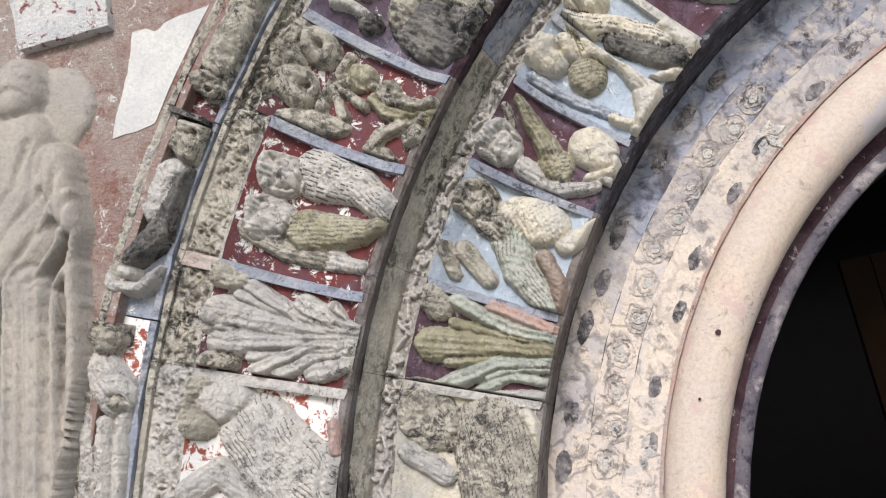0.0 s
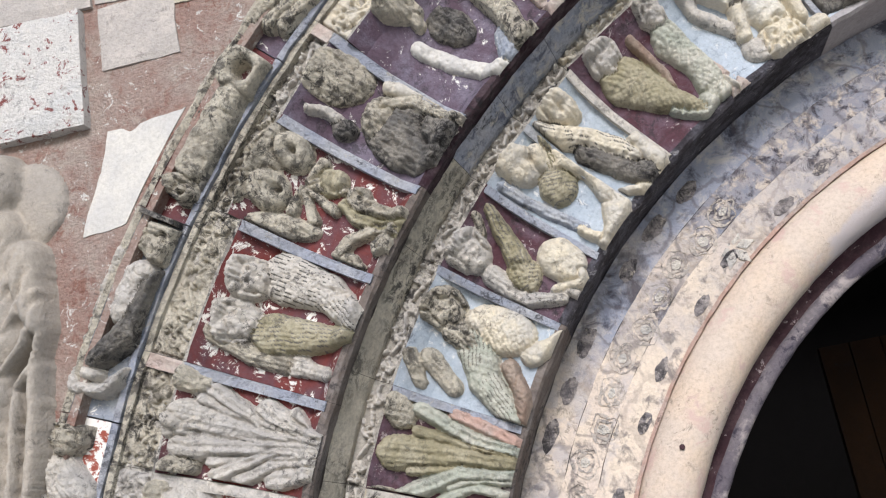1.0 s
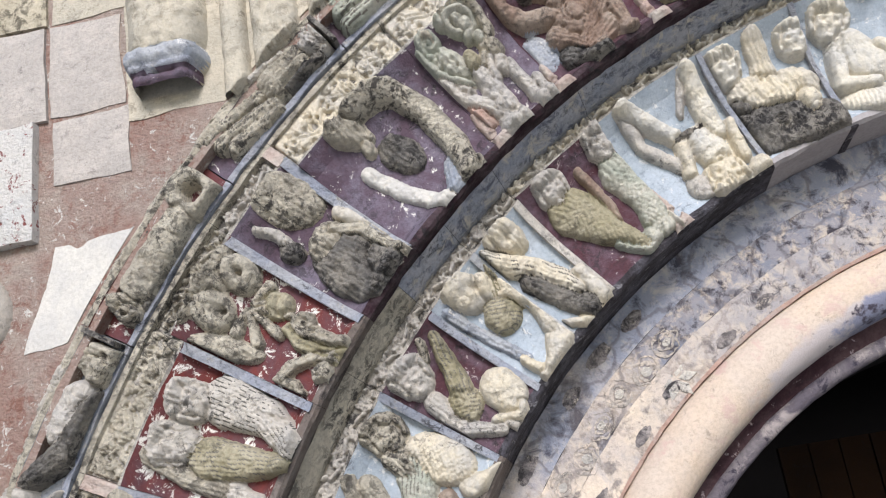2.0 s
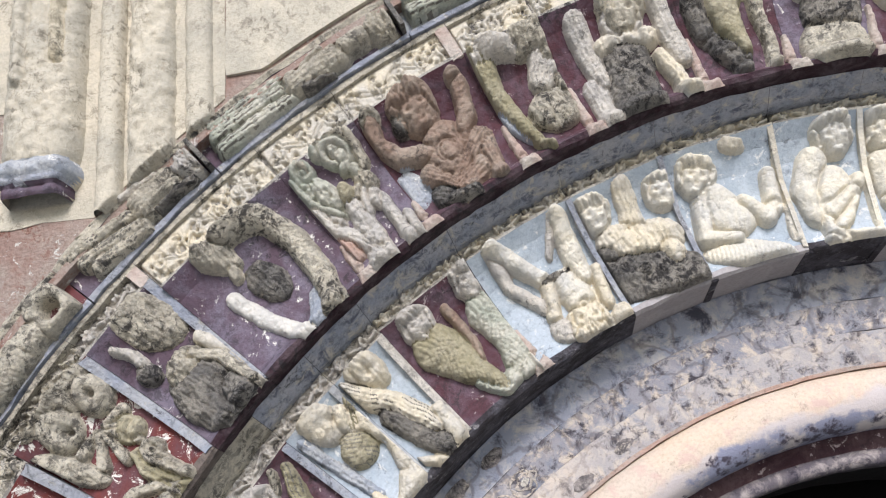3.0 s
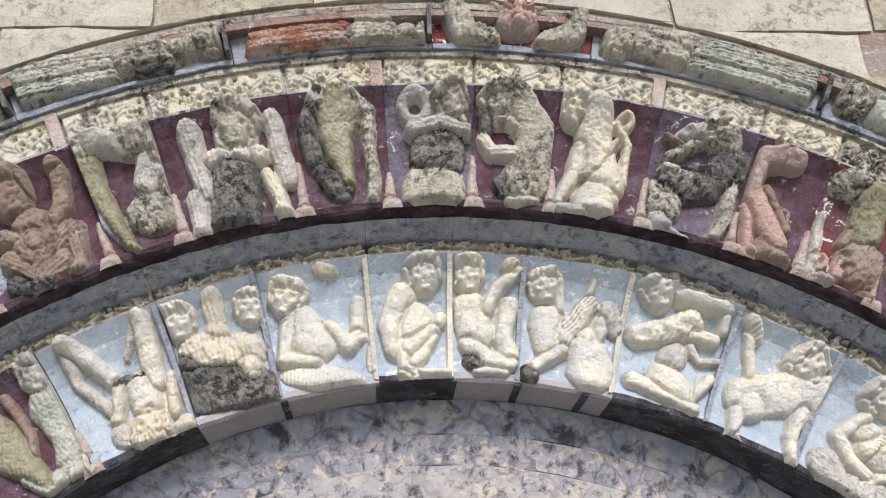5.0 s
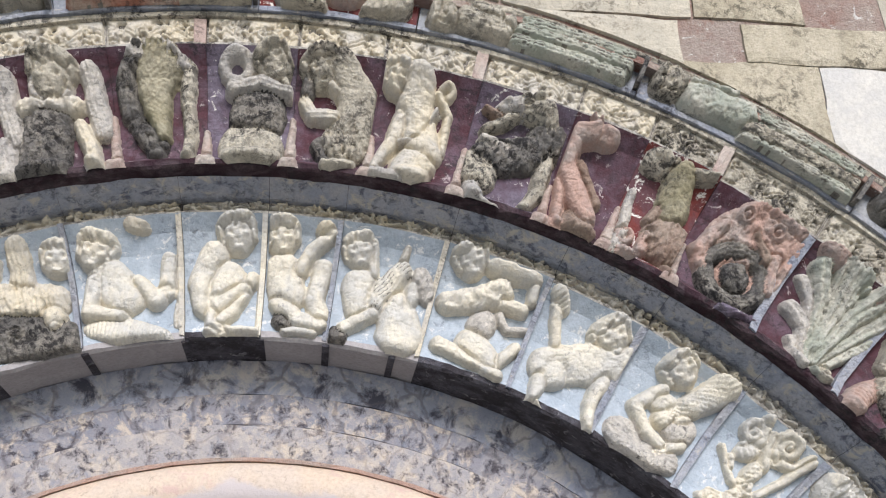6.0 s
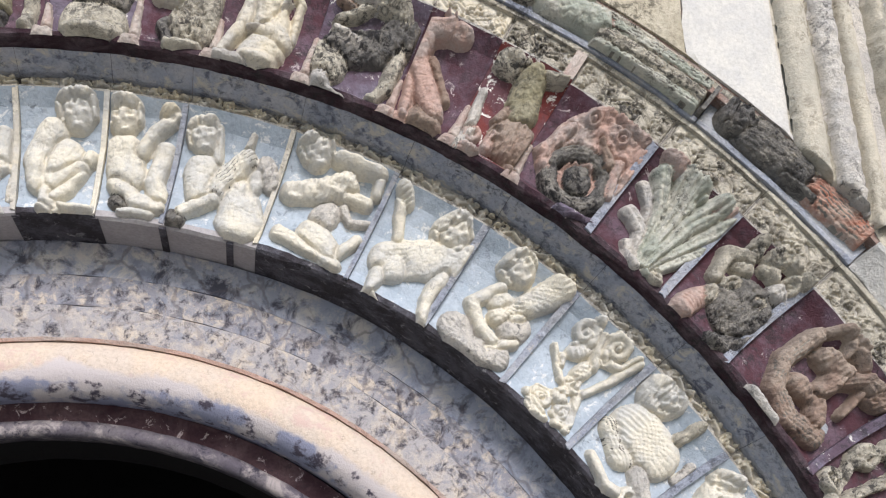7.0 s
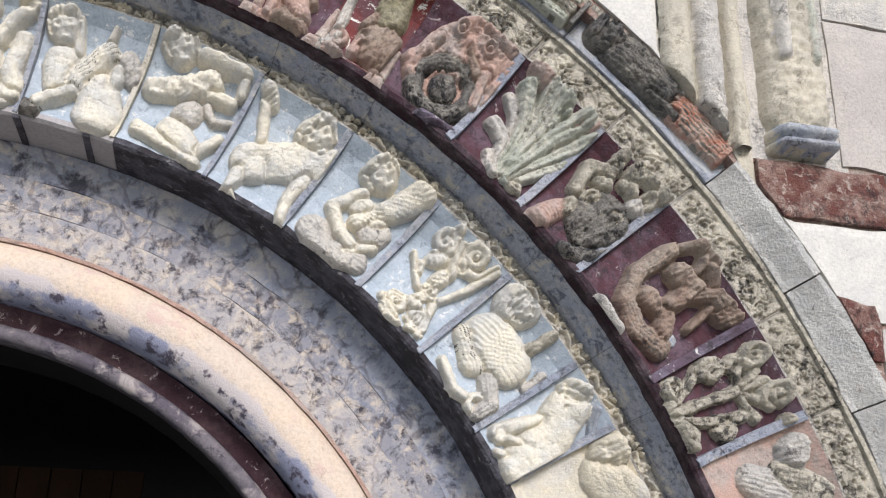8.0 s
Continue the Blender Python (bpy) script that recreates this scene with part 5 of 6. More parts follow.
     + [B(-4.7, 14.8, 2.1, 1.2, 117, 3.4, "ivory", "vein")] + arcs([(2.0, 3.9), (7.4, 3.7)], 0.9, 0.9, 3.6, "ivory")),
    (42.2, 34.0, "sky", "slate", "a bird with a fan of broad feathers",
     [B(-6.4, 24.8, 4.8, 3.9, 15, 5.4, "ivory", "fold")] + figure(-5.4, 25.0, 2.8, "ivory", 86, 6.0) + arcs([(-4.1, 15.6), (2.6, 16.0)], 6.0, 4.9, 5.8, "ivory", "scale")
     + arcs([(-9.0, 12.1), (-2.2, 9.5)], 2.4, 3.0, 5.2, "ivory", "plume") + arcs([(-7.3, 4.0), (-0.1, 1.3), (3.0, 2.7)], 1.2, 1.4, 4.8, "ivory") + arcs([(3.2, 9.8), (8.2, 7.0), (8.1, 2.5)], 2.3, 1.6, 5.0, "pale", "fold")
     + [O(6.3, 4.1, 2.3, 1.0, 3.6, "ivory", "fold")] + arcs([(2.7, 20.5), (3.5, 26.9)], 1.4, 1.1, 4.2, "grey", "curl") + arcs([(9.5, 16.4), (9.1, 21.1)], 1.0, 0.9, 2.6, "pale")),
    (34.0, 28.8, "sky", "slate", "a smooth lamb-like animal folded on itself",
     figure(-2.7, 23.5, 3.3, "ivory", 27, 5.6) + arcs([(-1.1, 21.6), (2.2, 15.7), (4.9, 6.6)], 4.2, 5.3, 5.8, "ivory", "soft") + arcs([(-1.9, 15.5), (-4.1, 8.9), (-4.7, 4.8)], 1.4, 2.0, 5.2, "ivory")
     + [B(-4.2, 5.3, 2.0, 2.2, 17, 5.4, "ivory", "soft")] + arcs([(-2.3, 6.2), (2.1, 9.5)], 1.0, 1.2, 6.2, "ivory") + arcs([(-0.9, 2.3), (2.6, 5.1)], 1.0, 1.2, 4.0, "ivory")
     + arcs([(2.0, 26.3), (6.6, 23.1), (9.2, 15.0)], 1.0, 0.7, 3.0, "blue", "fold")),
    (28.8, 20.0, "cream", "slate", "a curly-headed crouching animal",
     [B(-8.8, 24.5, 3.5, 4.4, 42, 5.2, "cream", "curl")] + arcs([(-5.4, 21.5), (0.7, 23.6)], 4.1, 4.1, 4.8, "cream", "soft")),
]


def frieze_strokes(length_cm, wide_cm, col, seed):
    """A running vine: a waving stalk, a wound tendril in every bend, small leaves between."""
    n = max(2, round(length_cm / 6.2))
    rnd = random.Random(seed)
    k = max(0.72, min(1.0, wide_cm / 6.0))
    out = [C(-1.05, 0.5, 0.62 * wide_cm, 1.05, 0.5, 0.62 * wide_cm, 0.85, col)] if wide_cm > 4.5 else []
    out += arcs([(-1 + 2 * i / (4 * n), 0.5 + 0.2 * math.sin(math.pi * i / 4)) for i in range(4 * n + 1)], 0.5 * k, 0.5 * k, 1.7, col)
    for i in range(n):
        c = -1 + (2 * i + 1) / n + rnd.uniform(-0.12, 0.12) / n
        s = 1 if i % 2 else -1
        q = rnd.uniform(1.7, 2.2) * k
        pts = []
        for j in range(10):
            a, r = 1.57 * s + s * j * 0.95, q * (1 - 0.085 * j)
            pts.append((c + r * math.cos(a) / (length_cm / 2), 0.5 - 0.05 * s + r * math.sin(a) / wide_cm))
        out += arcs(pts, 0.5 * k, 0.34 * k, 1.9, col)
        out += [D(c + rnd.uniform(-0.8, 0.8) / n, rnd.uniform(0.12, 0.88), rnd.uniform(0.35, 0.62) * k, 1.9) for _ in range(7)]
        for _ in range(4):
            u, v, a = c + rnd.uniform(-1, 1) / n, rnd.choice((0.14, 0.84)), rnd.uniform(0, 6.28)
            out.append(C(u, v, 0.55 * k, u + 1.3 * k * math.cos(a) / (length_cm / 2), v + 0.8 * k * math.sin(a) / wide_cm, 0.3 * k, rnd.uniform(1.3, 2.0), col))
    return out


def voussoir(order, a1, a0, ground, rib, words, strokes, seed, soffit, frieze_col, dims):
    """One carved arch stone: block, carving, running border and rib."""
    r_in, r_pan, r_fri, r_out, y_arris, y_pan, y_fri, y_fil, y_back = dims
    mid = 0.5 * (a1 + a0)
    at = polar(np.array([r_in]), np.array([mid]), 0)[0]
    ob = thing("carved_voussoir", (at[0], y_arris, at[2]), "stone carved with " + words, "carved stone", order)
    rough = 0.42 if mid > 112 else (0.18 if order == "inner carved order" else 0.4)
    gap = 0.0004 / r_in * 57.3
    profile = [(r_in, y_back), (r_in, y_arris + 0.008), (r_in + 0.006, y_arris), (r_in + 0.02, y_arris + 0.002), (r_in + 0.05, y_pan), (r_in + 0.55 * (r_pan - r_in), y_pan + 0.0), (r_in + 0.74 * (r_pan - r_in), y_pan + 0.22 * (y_fri - y_pan)), (r_in + 0.88 * (r_pan - r_in), y_pan + 0.55 * (y_fri - y_pan)), (r_pan - 0.002, y_fri - 0.002), (r_pan + 0.003, y_fri - 0.002), (r_pan + 0.004, y_fri + 0.018), (r_fri - 0.001, y_fri + 0.016), (r_fri + 0.001, y_fri - 0.006), (r_out, y_fil), (r_out, y_back)]
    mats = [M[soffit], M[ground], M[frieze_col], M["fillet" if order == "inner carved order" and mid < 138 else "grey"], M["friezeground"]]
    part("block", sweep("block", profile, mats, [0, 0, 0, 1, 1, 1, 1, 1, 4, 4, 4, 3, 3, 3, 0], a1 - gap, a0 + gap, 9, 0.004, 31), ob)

    def bed(v):
        t = v * (r_pan - r_in)
        return np.interp(t, [0, 0.02, 0.05, 0.55 * (r_pan - r_in), 0.74 * (r_pan - r_in), 0.88 * (r_pan - r_in), r_pan - r_in - 0.002], [y_arris + 0.002, y_arris + 0.002, y_pan, y_pan, y_pan + 0.22 * (y_fri - y_pan), y_pan + 0.55 * (y_fri - y_pan), y_fri - 0.002])

    strokes = [(*s[:9], "soft", *s[10:]) if s[0] == "c" and s[9] == "" and s[3] > 1.4 else s for s in strokes]
    part("carving", relief_mesh("carving", strokes, a1 - 0.25, a0 + 0.25, r_in + 0.004, r_pan - 0.003, bed, seed, rough=rough, fat=1.14 if order == "inner carved order" else 1.22, tall=0.74 if order == "inner carved order" else 0.86, margin=0.05, cm=True), ob)
    wide = (r_fri - r_pan) * 100
    if wide > 1:
        rm = 0.5 * (r_fri + r_pan)
        fs = frieze_strokes(math.radians(a1 - a0) * rm * 100, wide, frieze_col, seed)
        part("border", relief_mesh("border", fs, a1 - 0.1, a0 + 0.1, r_pan, r_fri, lambda v: y_fri + 0.017 + 0 * v, seed + 300, 0.0022, 0.2, 1.3, 1.6, fill=0.0, flat=1.75), ob, "running vine border")
        if order == "outer carved order" and 55 < a0 < 160 and seed % 3 == 0:
            part("mortar_patch", sweep("mortar_patch", [(r_pan - 0.004, y_fri + 0.02), (r_pan - 0.002, y_fri - 0.004), (r_fri + 0.003, y_fri - 0.006), (r_fri + 0.004, y_fri + 0.02)], [M["pinkrib"]], [0] * 4, a0 + 0.75, a0 + gap, 3, 0.014, seed + 5), ob, "pinkish mortar patch")
    if rib == "pink":
        tall_foot = 9.0 + 7.0 * hash2(np.float64(seed), np.float64(3), 1)
        foot = [C(0, -1.0, 3.0, 0, 4.0, 1.5, 1.5, "pinkrib"), C(0, 3.5, 1.5, 0, tall_foot, 0.7, 1.7, "pinkrib")]
        part("flared_foot", relief_mesh("flared_foot", foot, a0 + 1.6, a0 - 1.6, r_in + 0.004, r_pan - 0.003, bed, seed + 9, rough=0.35, cm=True), ob, "pale pinkish mortar rib, flared at its foot")
        return ob
    # the rib stands along the joint at the block's clockwise side
    wide_deg = 0.019 / 1.8 * 57.3
    lift = y_pan - 0.020 if order == "inner carved order" else y_pan - 0.024
    rp = [(r_in + 0.012, y_pan + 0.02), (r_in + 0.012, y_arris - 0.004), (r_in + 0.07, lift + 0.004), (r_in + 0.6 * (r_pan - r_in), lift), (r_in + 0.85 * (r_pan - r_in), lift + 0.45 * (y_fri - y_pan)), (r_pan - 0.004, y_fri - 0.006), (r_pan - 0.004, y_pan + 0.02)]
    part("rib", sweep("rib", rp, [M[rib]], [0] * 7, a0 + wide_deg * (0.7 if 60 < a0 < 125 else 1.0), a0 + gap, 4, 0.012, seed + 77), ob, "narrow raised rib")
    return ob


for k, (a1, a0, ground, rib, words, strokes) in enumerate(OUTER):
    mid = 0.5 * (a1 + a0)
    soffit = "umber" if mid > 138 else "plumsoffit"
    r_pan = 2.165 if mid > 60 else 2.15
    if words.startswith("an open rosette") or words.startswith("a crouching shaggy"):
        r_pan = 2.20
    fcol = "pale" if mid > 135 else ("cream" if mid > 62 else "grey")
    if 138 < mid < 160:
        fcol = "grey"
    voussoir("outer carved order", a1, a0, ground, rib, words, strokes, 11 + 13 * k, soffit, fcol, (1.854, r_pan, 2.242, 2.255, -0.170, -0.124, -0.205, -0.212, -0.078))
for k, (a1, a0, ground, rib, words, strokes) in enumerate(INNER):
    mid = 0.5 * (a1 + a0)
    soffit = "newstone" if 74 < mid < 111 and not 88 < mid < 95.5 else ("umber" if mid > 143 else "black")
    r_pan = 1.785 if mid > 124 else (1.795 if mid > 66 else 1.785)
    voussoir("inner carved order", a1, a0, ground, rib, words, strokes, 511 + 17 * k, soffit, "cream" if mid < 125 else "pale", (1.5, r_pan, 1.828, 1.853, 0.0, 0.016, -0.058, -0.126, 0.17))

# ================= the hood with its long figures =================
HOOD = [
    # (angle from, angle to, ground, words, strokes)
    (171.5, 158.1, "redwhite", "a standing draped figure on flaking red ground",
     figure(22.8, 8.1, 3.8, "grey", -79, 5.2) + arcs([(16.1, 8.8), (11.4, 4.4)], 3.7, 3.9, 4.8, "pale", "fold") + arcs([(17.1, 11.8), (10.9, 9.2)], 1.7, 1.4, 5.2, "pale")
     + [B(10.2, 3.2, 2.1, 2.0, -116, 5.4, "grey", "curl")] + arcs([(6.7, 8.4), (-9.9, 6.4)], 1.6, 1.7, 4.4, "pale", "fold") + arcs([(6.4, 5.3), (-9.8, 3.3)], 1.4, 1.6, 4.8, "pale", "fold")
     + arcs([(7.3, 2.2), (-9.7, 0.7)], 1.1, 1.4, 4.2, "pale", "fold")),
    (158.1, 147.6, "blue", "a long winged figure with knotted tails",
     figure(15.5, 2.5, 4.2, "grey", -85, 5.2) + arcs([(7.8, 3.8), (0.5, 4.2)], 3.4, 3.2, 5.0, "pale", "soft") + arcs([(6.0, -0.1), (-2.5, 1.8), (-10.6, 6.9)], 4.3, 1.6, 5.6, "dark", "pleat")
     + arcs([(11.6, 9.7), (3.1, 10.4), (-4.3, 10.3)], 1.6, 1.3, 4.4, "pale", "fold") + arcs([(-6.5, 10.8), (-12.6, 13.3)], 1.5, 1.7, 4.4, "pale", "soft") + arcs([(-13.1, 10.8), (-16.1, 8.7), (-15.6, 3.2), (-11.3, 0.0)], 1.4, 1.2, 5.2, "pale", "soft")
     + [B(-12.9, 7.1, 2.0, 1.6, -99, 4.8, "pale", "soft")]),
    (147.6, 137.6, "red", "a plump body ending in a loop",
     [O(13.9, 4.2, 4.0, 1.8, 5.0, "grey")] + arcs([(8.6, 4.0), (0.9, 3.8), (-8.2, 3.6)], 3.0, 3.7, 5.2, "grey", "soft") + arcs([(8.5, -2.4), (-2.9, -1.6), (-11.6, -0.2)], 0.9, 0.9, 3.6, "dark")
     + arcs([(4.8, 7.3), (-5.5, 8.7), (-12.6, 9.5)], 1.1, 1.1, 4.2, "grey", "fold") + [B(-13.0, 4.8, 4.1, 2.4, -81, 5.0, "grey", "curl")] + [O(-14.3, 2.7, 1.6, 0.8, 4.4, "grey")]),
    (137.6, 127.9, "purple", "a draped figure with fluted robe",
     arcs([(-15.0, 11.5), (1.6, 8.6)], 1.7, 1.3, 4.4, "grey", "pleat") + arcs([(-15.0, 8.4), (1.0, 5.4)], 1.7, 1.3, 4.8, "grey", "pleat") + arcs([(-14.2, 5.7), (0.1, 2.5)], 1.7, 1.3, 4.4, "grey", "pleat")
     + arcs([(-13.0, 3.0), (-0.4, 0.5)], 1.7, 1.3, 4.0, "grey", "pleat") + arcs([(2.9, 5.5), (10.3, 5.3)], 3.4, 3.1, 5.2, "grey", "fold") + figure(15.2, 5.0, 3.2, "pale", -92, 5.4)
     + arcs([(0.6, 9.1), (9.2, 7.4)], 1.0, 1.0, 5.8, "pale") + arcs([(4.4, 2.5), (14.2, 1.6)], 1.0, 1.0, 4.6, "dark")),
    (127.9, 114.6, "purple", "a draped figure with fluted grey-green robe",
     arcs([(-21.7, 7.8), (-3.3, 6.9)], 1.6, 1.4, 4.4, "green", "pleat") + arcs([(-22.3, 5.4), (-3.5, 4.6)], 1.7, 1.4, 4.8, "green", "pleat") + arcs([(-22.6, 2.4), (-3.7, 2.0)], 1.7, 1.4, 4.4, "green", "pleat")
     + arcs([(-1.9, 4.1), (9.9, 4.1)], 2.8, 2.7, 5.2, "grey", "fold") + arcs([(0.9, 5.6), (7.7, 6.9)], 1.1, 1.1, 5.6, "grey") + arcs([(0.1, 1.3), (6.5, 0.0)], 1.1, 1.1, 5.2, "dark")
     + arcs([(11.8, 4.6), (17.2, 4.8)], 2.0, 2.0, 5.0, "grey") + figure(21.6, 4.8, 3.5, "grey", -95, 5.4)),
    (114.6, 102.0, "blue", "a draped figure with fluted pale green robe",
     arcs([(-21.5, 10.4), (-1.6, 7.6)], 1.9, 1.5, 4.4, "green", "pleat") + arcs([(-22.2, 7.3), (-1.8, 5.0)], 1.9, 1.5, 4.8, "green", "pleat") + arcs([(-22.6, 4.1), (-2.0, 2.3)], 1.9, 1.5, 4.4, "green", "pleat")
     + arcs([(1.0, 5.1), (10.3, 4.2)], 2.9, 2.6, 5.2, "grey", "fold") + arcs([(3.7, 7.1), (9.7, 6.8)], 1.1, 1.1, 5.6, "grey") + arcs([(3.8, 1.3), (10.6, 0.7)], 1.1, 1.1, 4.8, "dark")
     + arcs([(11.9, 4.9), (15.8, 4.9)], 1.9, 1.9, 5.0, "grey") + figure(20.6, 5.7, 3.5, "grey", -91, 5.4)),
    (102.0, 90.1, "blue", "a draped figure with fluted rust-red robe",
     arcs([(-18.2, 4.2), (5.2, 4.7)], 1.8, 1.5, 4.4, "rust", "pleat") + arcs([(-18.7, 1.7), (4.8, 2.1)], 2.0, 1.5, 4.8, "rust", "pleat") + arcs([(-18.8, -0.5), (4.4, -0.8)], 1.7, 1.5, 4.4, "rust", "pleat")
     + arcs([(6.2, 2.6), (14.4, 2.1)], 3.3, 2.7, 5.2, "grey", "fold") + arcs([(6.7, 5.8), (13.4, 5.5)], 1.2, 1.2, 5.6, "grey") + arcs([(15.4, 2.1), (18.4, 2.2)], 2.1, 2.1, 5.0, "grey")
     + figure(22.5, 1.7, 3.4, "grey", -82, 5.4)),
    (90.1, 80.4, "red", "a grotesque mask between two curled forms",
     [B(1.0, 7.4, 5.0, 4.5, -3, 5.6, "pink", "curl")] + [O(-1.0, 9.2, 1.1, 0.6, 6.4, "pink")] + [O(3.3, 9.6, 1.1, 0.6, 6.4, "pink")]
     + [B(1.1, 5.0, 2.4, 1.8, -3, 6.6, "pink")] + arcs([(-5.3, 10.4), (-2.7, 8.5)], 1.4, 1.2, 4.8, "pink") + arcs([(5.7, 9.8), (10.3, 12.3)], 1.2, 1.4, 4.8, "pink")
     + arcs([(-13.8, 8.8), (-11.8, 2.8), (-5.0, 1.4)], 3.6, 2.1, 5.2, "grey", "curl") + arcs([(17.0, 11.2), (14.5, 4.1), (7.3, 1.2)], 3.6, 2.1, 5.2, "grey", "curl")),
    (80.4, 66.2, "blue", "a draped figure with fluted grey-green robe",
     figure(-22.1, 3.9, 3.7, "grey", 90, 5.4) + arcs([(-17.3, 4.5), (-7.7, 3.3)], 3.0, 2.7, 5.2, "grey", "fold") + arcs([(-15.6, 7.5), (-8.8, 7.0)], 1.2, 1.2, 5.6, "grey")
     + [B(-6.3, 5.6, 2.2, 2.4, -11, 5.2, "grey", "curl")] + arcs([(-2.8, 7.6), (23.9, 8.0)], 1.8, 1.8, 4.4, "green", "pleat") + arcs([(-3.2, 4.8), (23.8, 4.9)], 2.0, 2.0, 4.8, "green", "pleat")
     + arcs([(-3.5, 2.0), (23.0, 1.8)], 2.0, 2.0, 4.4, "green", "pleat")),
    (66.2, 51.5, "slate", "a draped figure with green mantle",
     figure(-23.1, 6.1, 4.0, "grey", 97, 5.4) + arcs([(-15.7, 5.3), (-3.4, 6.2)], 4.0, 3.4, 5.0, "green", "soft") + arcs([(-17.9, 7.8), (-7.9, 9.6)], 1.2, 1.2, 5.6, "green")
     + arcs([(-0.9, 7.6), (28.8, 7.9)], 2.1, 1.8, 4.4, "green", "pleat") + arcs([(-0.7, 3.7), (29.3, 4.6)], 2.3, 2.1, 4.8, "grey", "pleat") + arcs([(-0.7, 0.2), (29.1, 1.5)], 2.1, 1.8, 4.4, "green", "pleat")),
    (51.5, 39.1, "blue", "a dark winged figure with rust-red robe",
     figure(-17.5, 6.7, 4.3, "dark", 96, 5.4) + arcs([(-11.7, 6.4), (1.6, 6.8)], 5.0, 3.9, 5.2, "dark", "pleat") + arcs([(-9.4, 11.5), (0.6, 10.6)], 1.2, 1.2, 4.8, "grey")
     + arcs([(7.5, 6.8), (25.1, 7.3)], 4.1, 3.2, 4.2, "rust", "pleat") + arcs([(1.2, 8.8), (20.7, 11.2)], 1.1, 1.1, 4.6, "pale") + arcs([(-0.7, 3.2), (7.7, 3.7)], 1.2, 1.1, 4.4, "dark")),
]
for k, (a1, a0, ground, words, strokes) in enumerate(HOOD):
    mid = 0.5 * (a1 + a0)
    at = polar(np.array([2.255]), np.array([mid]), 0)[0]
    ob = thing("hood_stone", (at[0], -0.22, at[2]), "hood stone with " + words, "carved stone", "hood of the arch")
    prof = [(2.257, -0.1), (2.257, -0.222), (2.268, -0.224), (2.275, -0.212), (2.340, -0.222), (2.345, -0.256), (2.355, -0.262), (2.366, -0.252), (2.370, -0.1)]
    gap = 0.04
    part("block", sweep("block", prof, [M["slate"], M[ground], M["grey"]], [0, 0, 0, 1, 1, 2, 2, 2, 0], a1 - gap, a0 + gap, 12, 0.006, 37), ob)
    part("carving", relief_mesh("carving", strokes, a1 - 0.4, a0 + 0.4, 2.262, 2.362, lambda v: -0.214 - 0.008 * v, 1200 + 29 * k, 0.0023, 0.5, 1.15, 1.1, 0.0, True), ob)
    if k in (1, 3, 4, 5, 6, 8, 9):
        lip = [(2.270, -0.2), (2.270, -0.262), (2.345, -0.272), (2.352, -0.2)]
        part("end_ridge", sweep("end_ridge", lip, [M["dark"]], [0] * 4, a0 + 0.32, a0 + 0.06, 1, 0.006, 950 + k), ob)
# plain pale hood stones below the figures at the far end
for k, (a1, a0) in enumerate(((39.1, 31.2), (31.2, 23.5), (23.5, 15.5), (15.5, 7.7), (7.7, 0.0))):
    at = polar(np.array([2.257]), np.array([0.5 * (a1 + a0)]), 0)[0]
    ob = thing("hood_stone", (at[0], -0.22, at[2]), "plain pale limestone hood stone, replaced and chamfered", "stone", "hood of the arch")
    part("block", sweep("block", [(2.257, -0.1), (2.257, -0.215), (2.268, -0.222), (2.312, -0.268), (2.327, -0.272), (2.332, -0.262), (2.332, -0.1)], [M["whitehood"]], [0] * 7, a1 - 0.05, a0 + 0.05, 12, 0.008, 980 + k), ob)
for k, (a1, a0) in enumerate(((180.0, 171.5),)):
    at = polar(np.array([2.257]), np.array([0.5 * (a1 + a0)]), 0)[0]
    ob = thing("hood_stone", (at[0], -0.22, at[2]), "plain grey limestone hood stone at the foot of the arch", "stone", "hood of the arch")
    part("block", sweep("block", [(2.257, -0.1), (2.257, -0.215), (2.27, -0.222), (2.352, -0.27), (2.366, -0.265), (2.366, -0.1)], [M["pale"]], [0] * 6, a1, a0 + 0.05, 6, 0.004, 990 + k), ob)
# plain foot stones of both carved orders
for a1, a0, rr in ((180.0, 171.5, (1.854, 2.255, -0.17, -0.078)), (17.5, 0.0, (1.854, 2.255, -0.17, -0.078)), (180.0, 167.5, (1.5, 1.853, 0.0, 0.17)), (20.0, 0.0, (1.5, 1.853, 0.0, 0.17))):
    at = polar(np.array([rr[0]]), np.array([0.5 * (a1 + a0)]), 0)[0]
    ob = thing("plain_voussoir", (at[0], rr[2], at[2]), "plain grey limestone arch stone at the foot of the arch", "stone", "foot stones")
    part("block", sweep("block", [(rr[0], rr[3]), (rr[0], rr[2]), (rr[1], rr[2] - 0.04), (rr[1], rr[3])], [M["pale"]], [0] * 4, a1, a0, 8, 0.003, 77), ob)

# ================= the plain inner order: band, roll, groove, small roll =================
def arc_thing(name, prof, mats, index, steps, label, rough=0.003, seed=5, smooth=False, shift=0.0):
    me = sweep(name, prof, mats, index, 180.0, 0.0, steps, rough, seed, shift)
    if smooth:
        me.polygons.foreach_set("use_smooth", np.ones(len(me.polygons), dtype=bool))
    ob = new(name, me)
    return tagged(ob, label, "moulding", kind="structure")


def round_profile(r, y, rad, n, start, end):
    return [(r + rad * math.cos(radians(a)), y + rad * math.sin(radians(a))) for a in np.linspace(start, end, n)]


arc_thing("arch_band_outer", [(1.44, 0.30), (1.418, 0.158), (1.45, 0.152), (1.4985, 0.146), (1.4985, 0.30)], [M["band_blue"]], [0] * 5, 120, "worn blue-grey painted strip of the arch band")
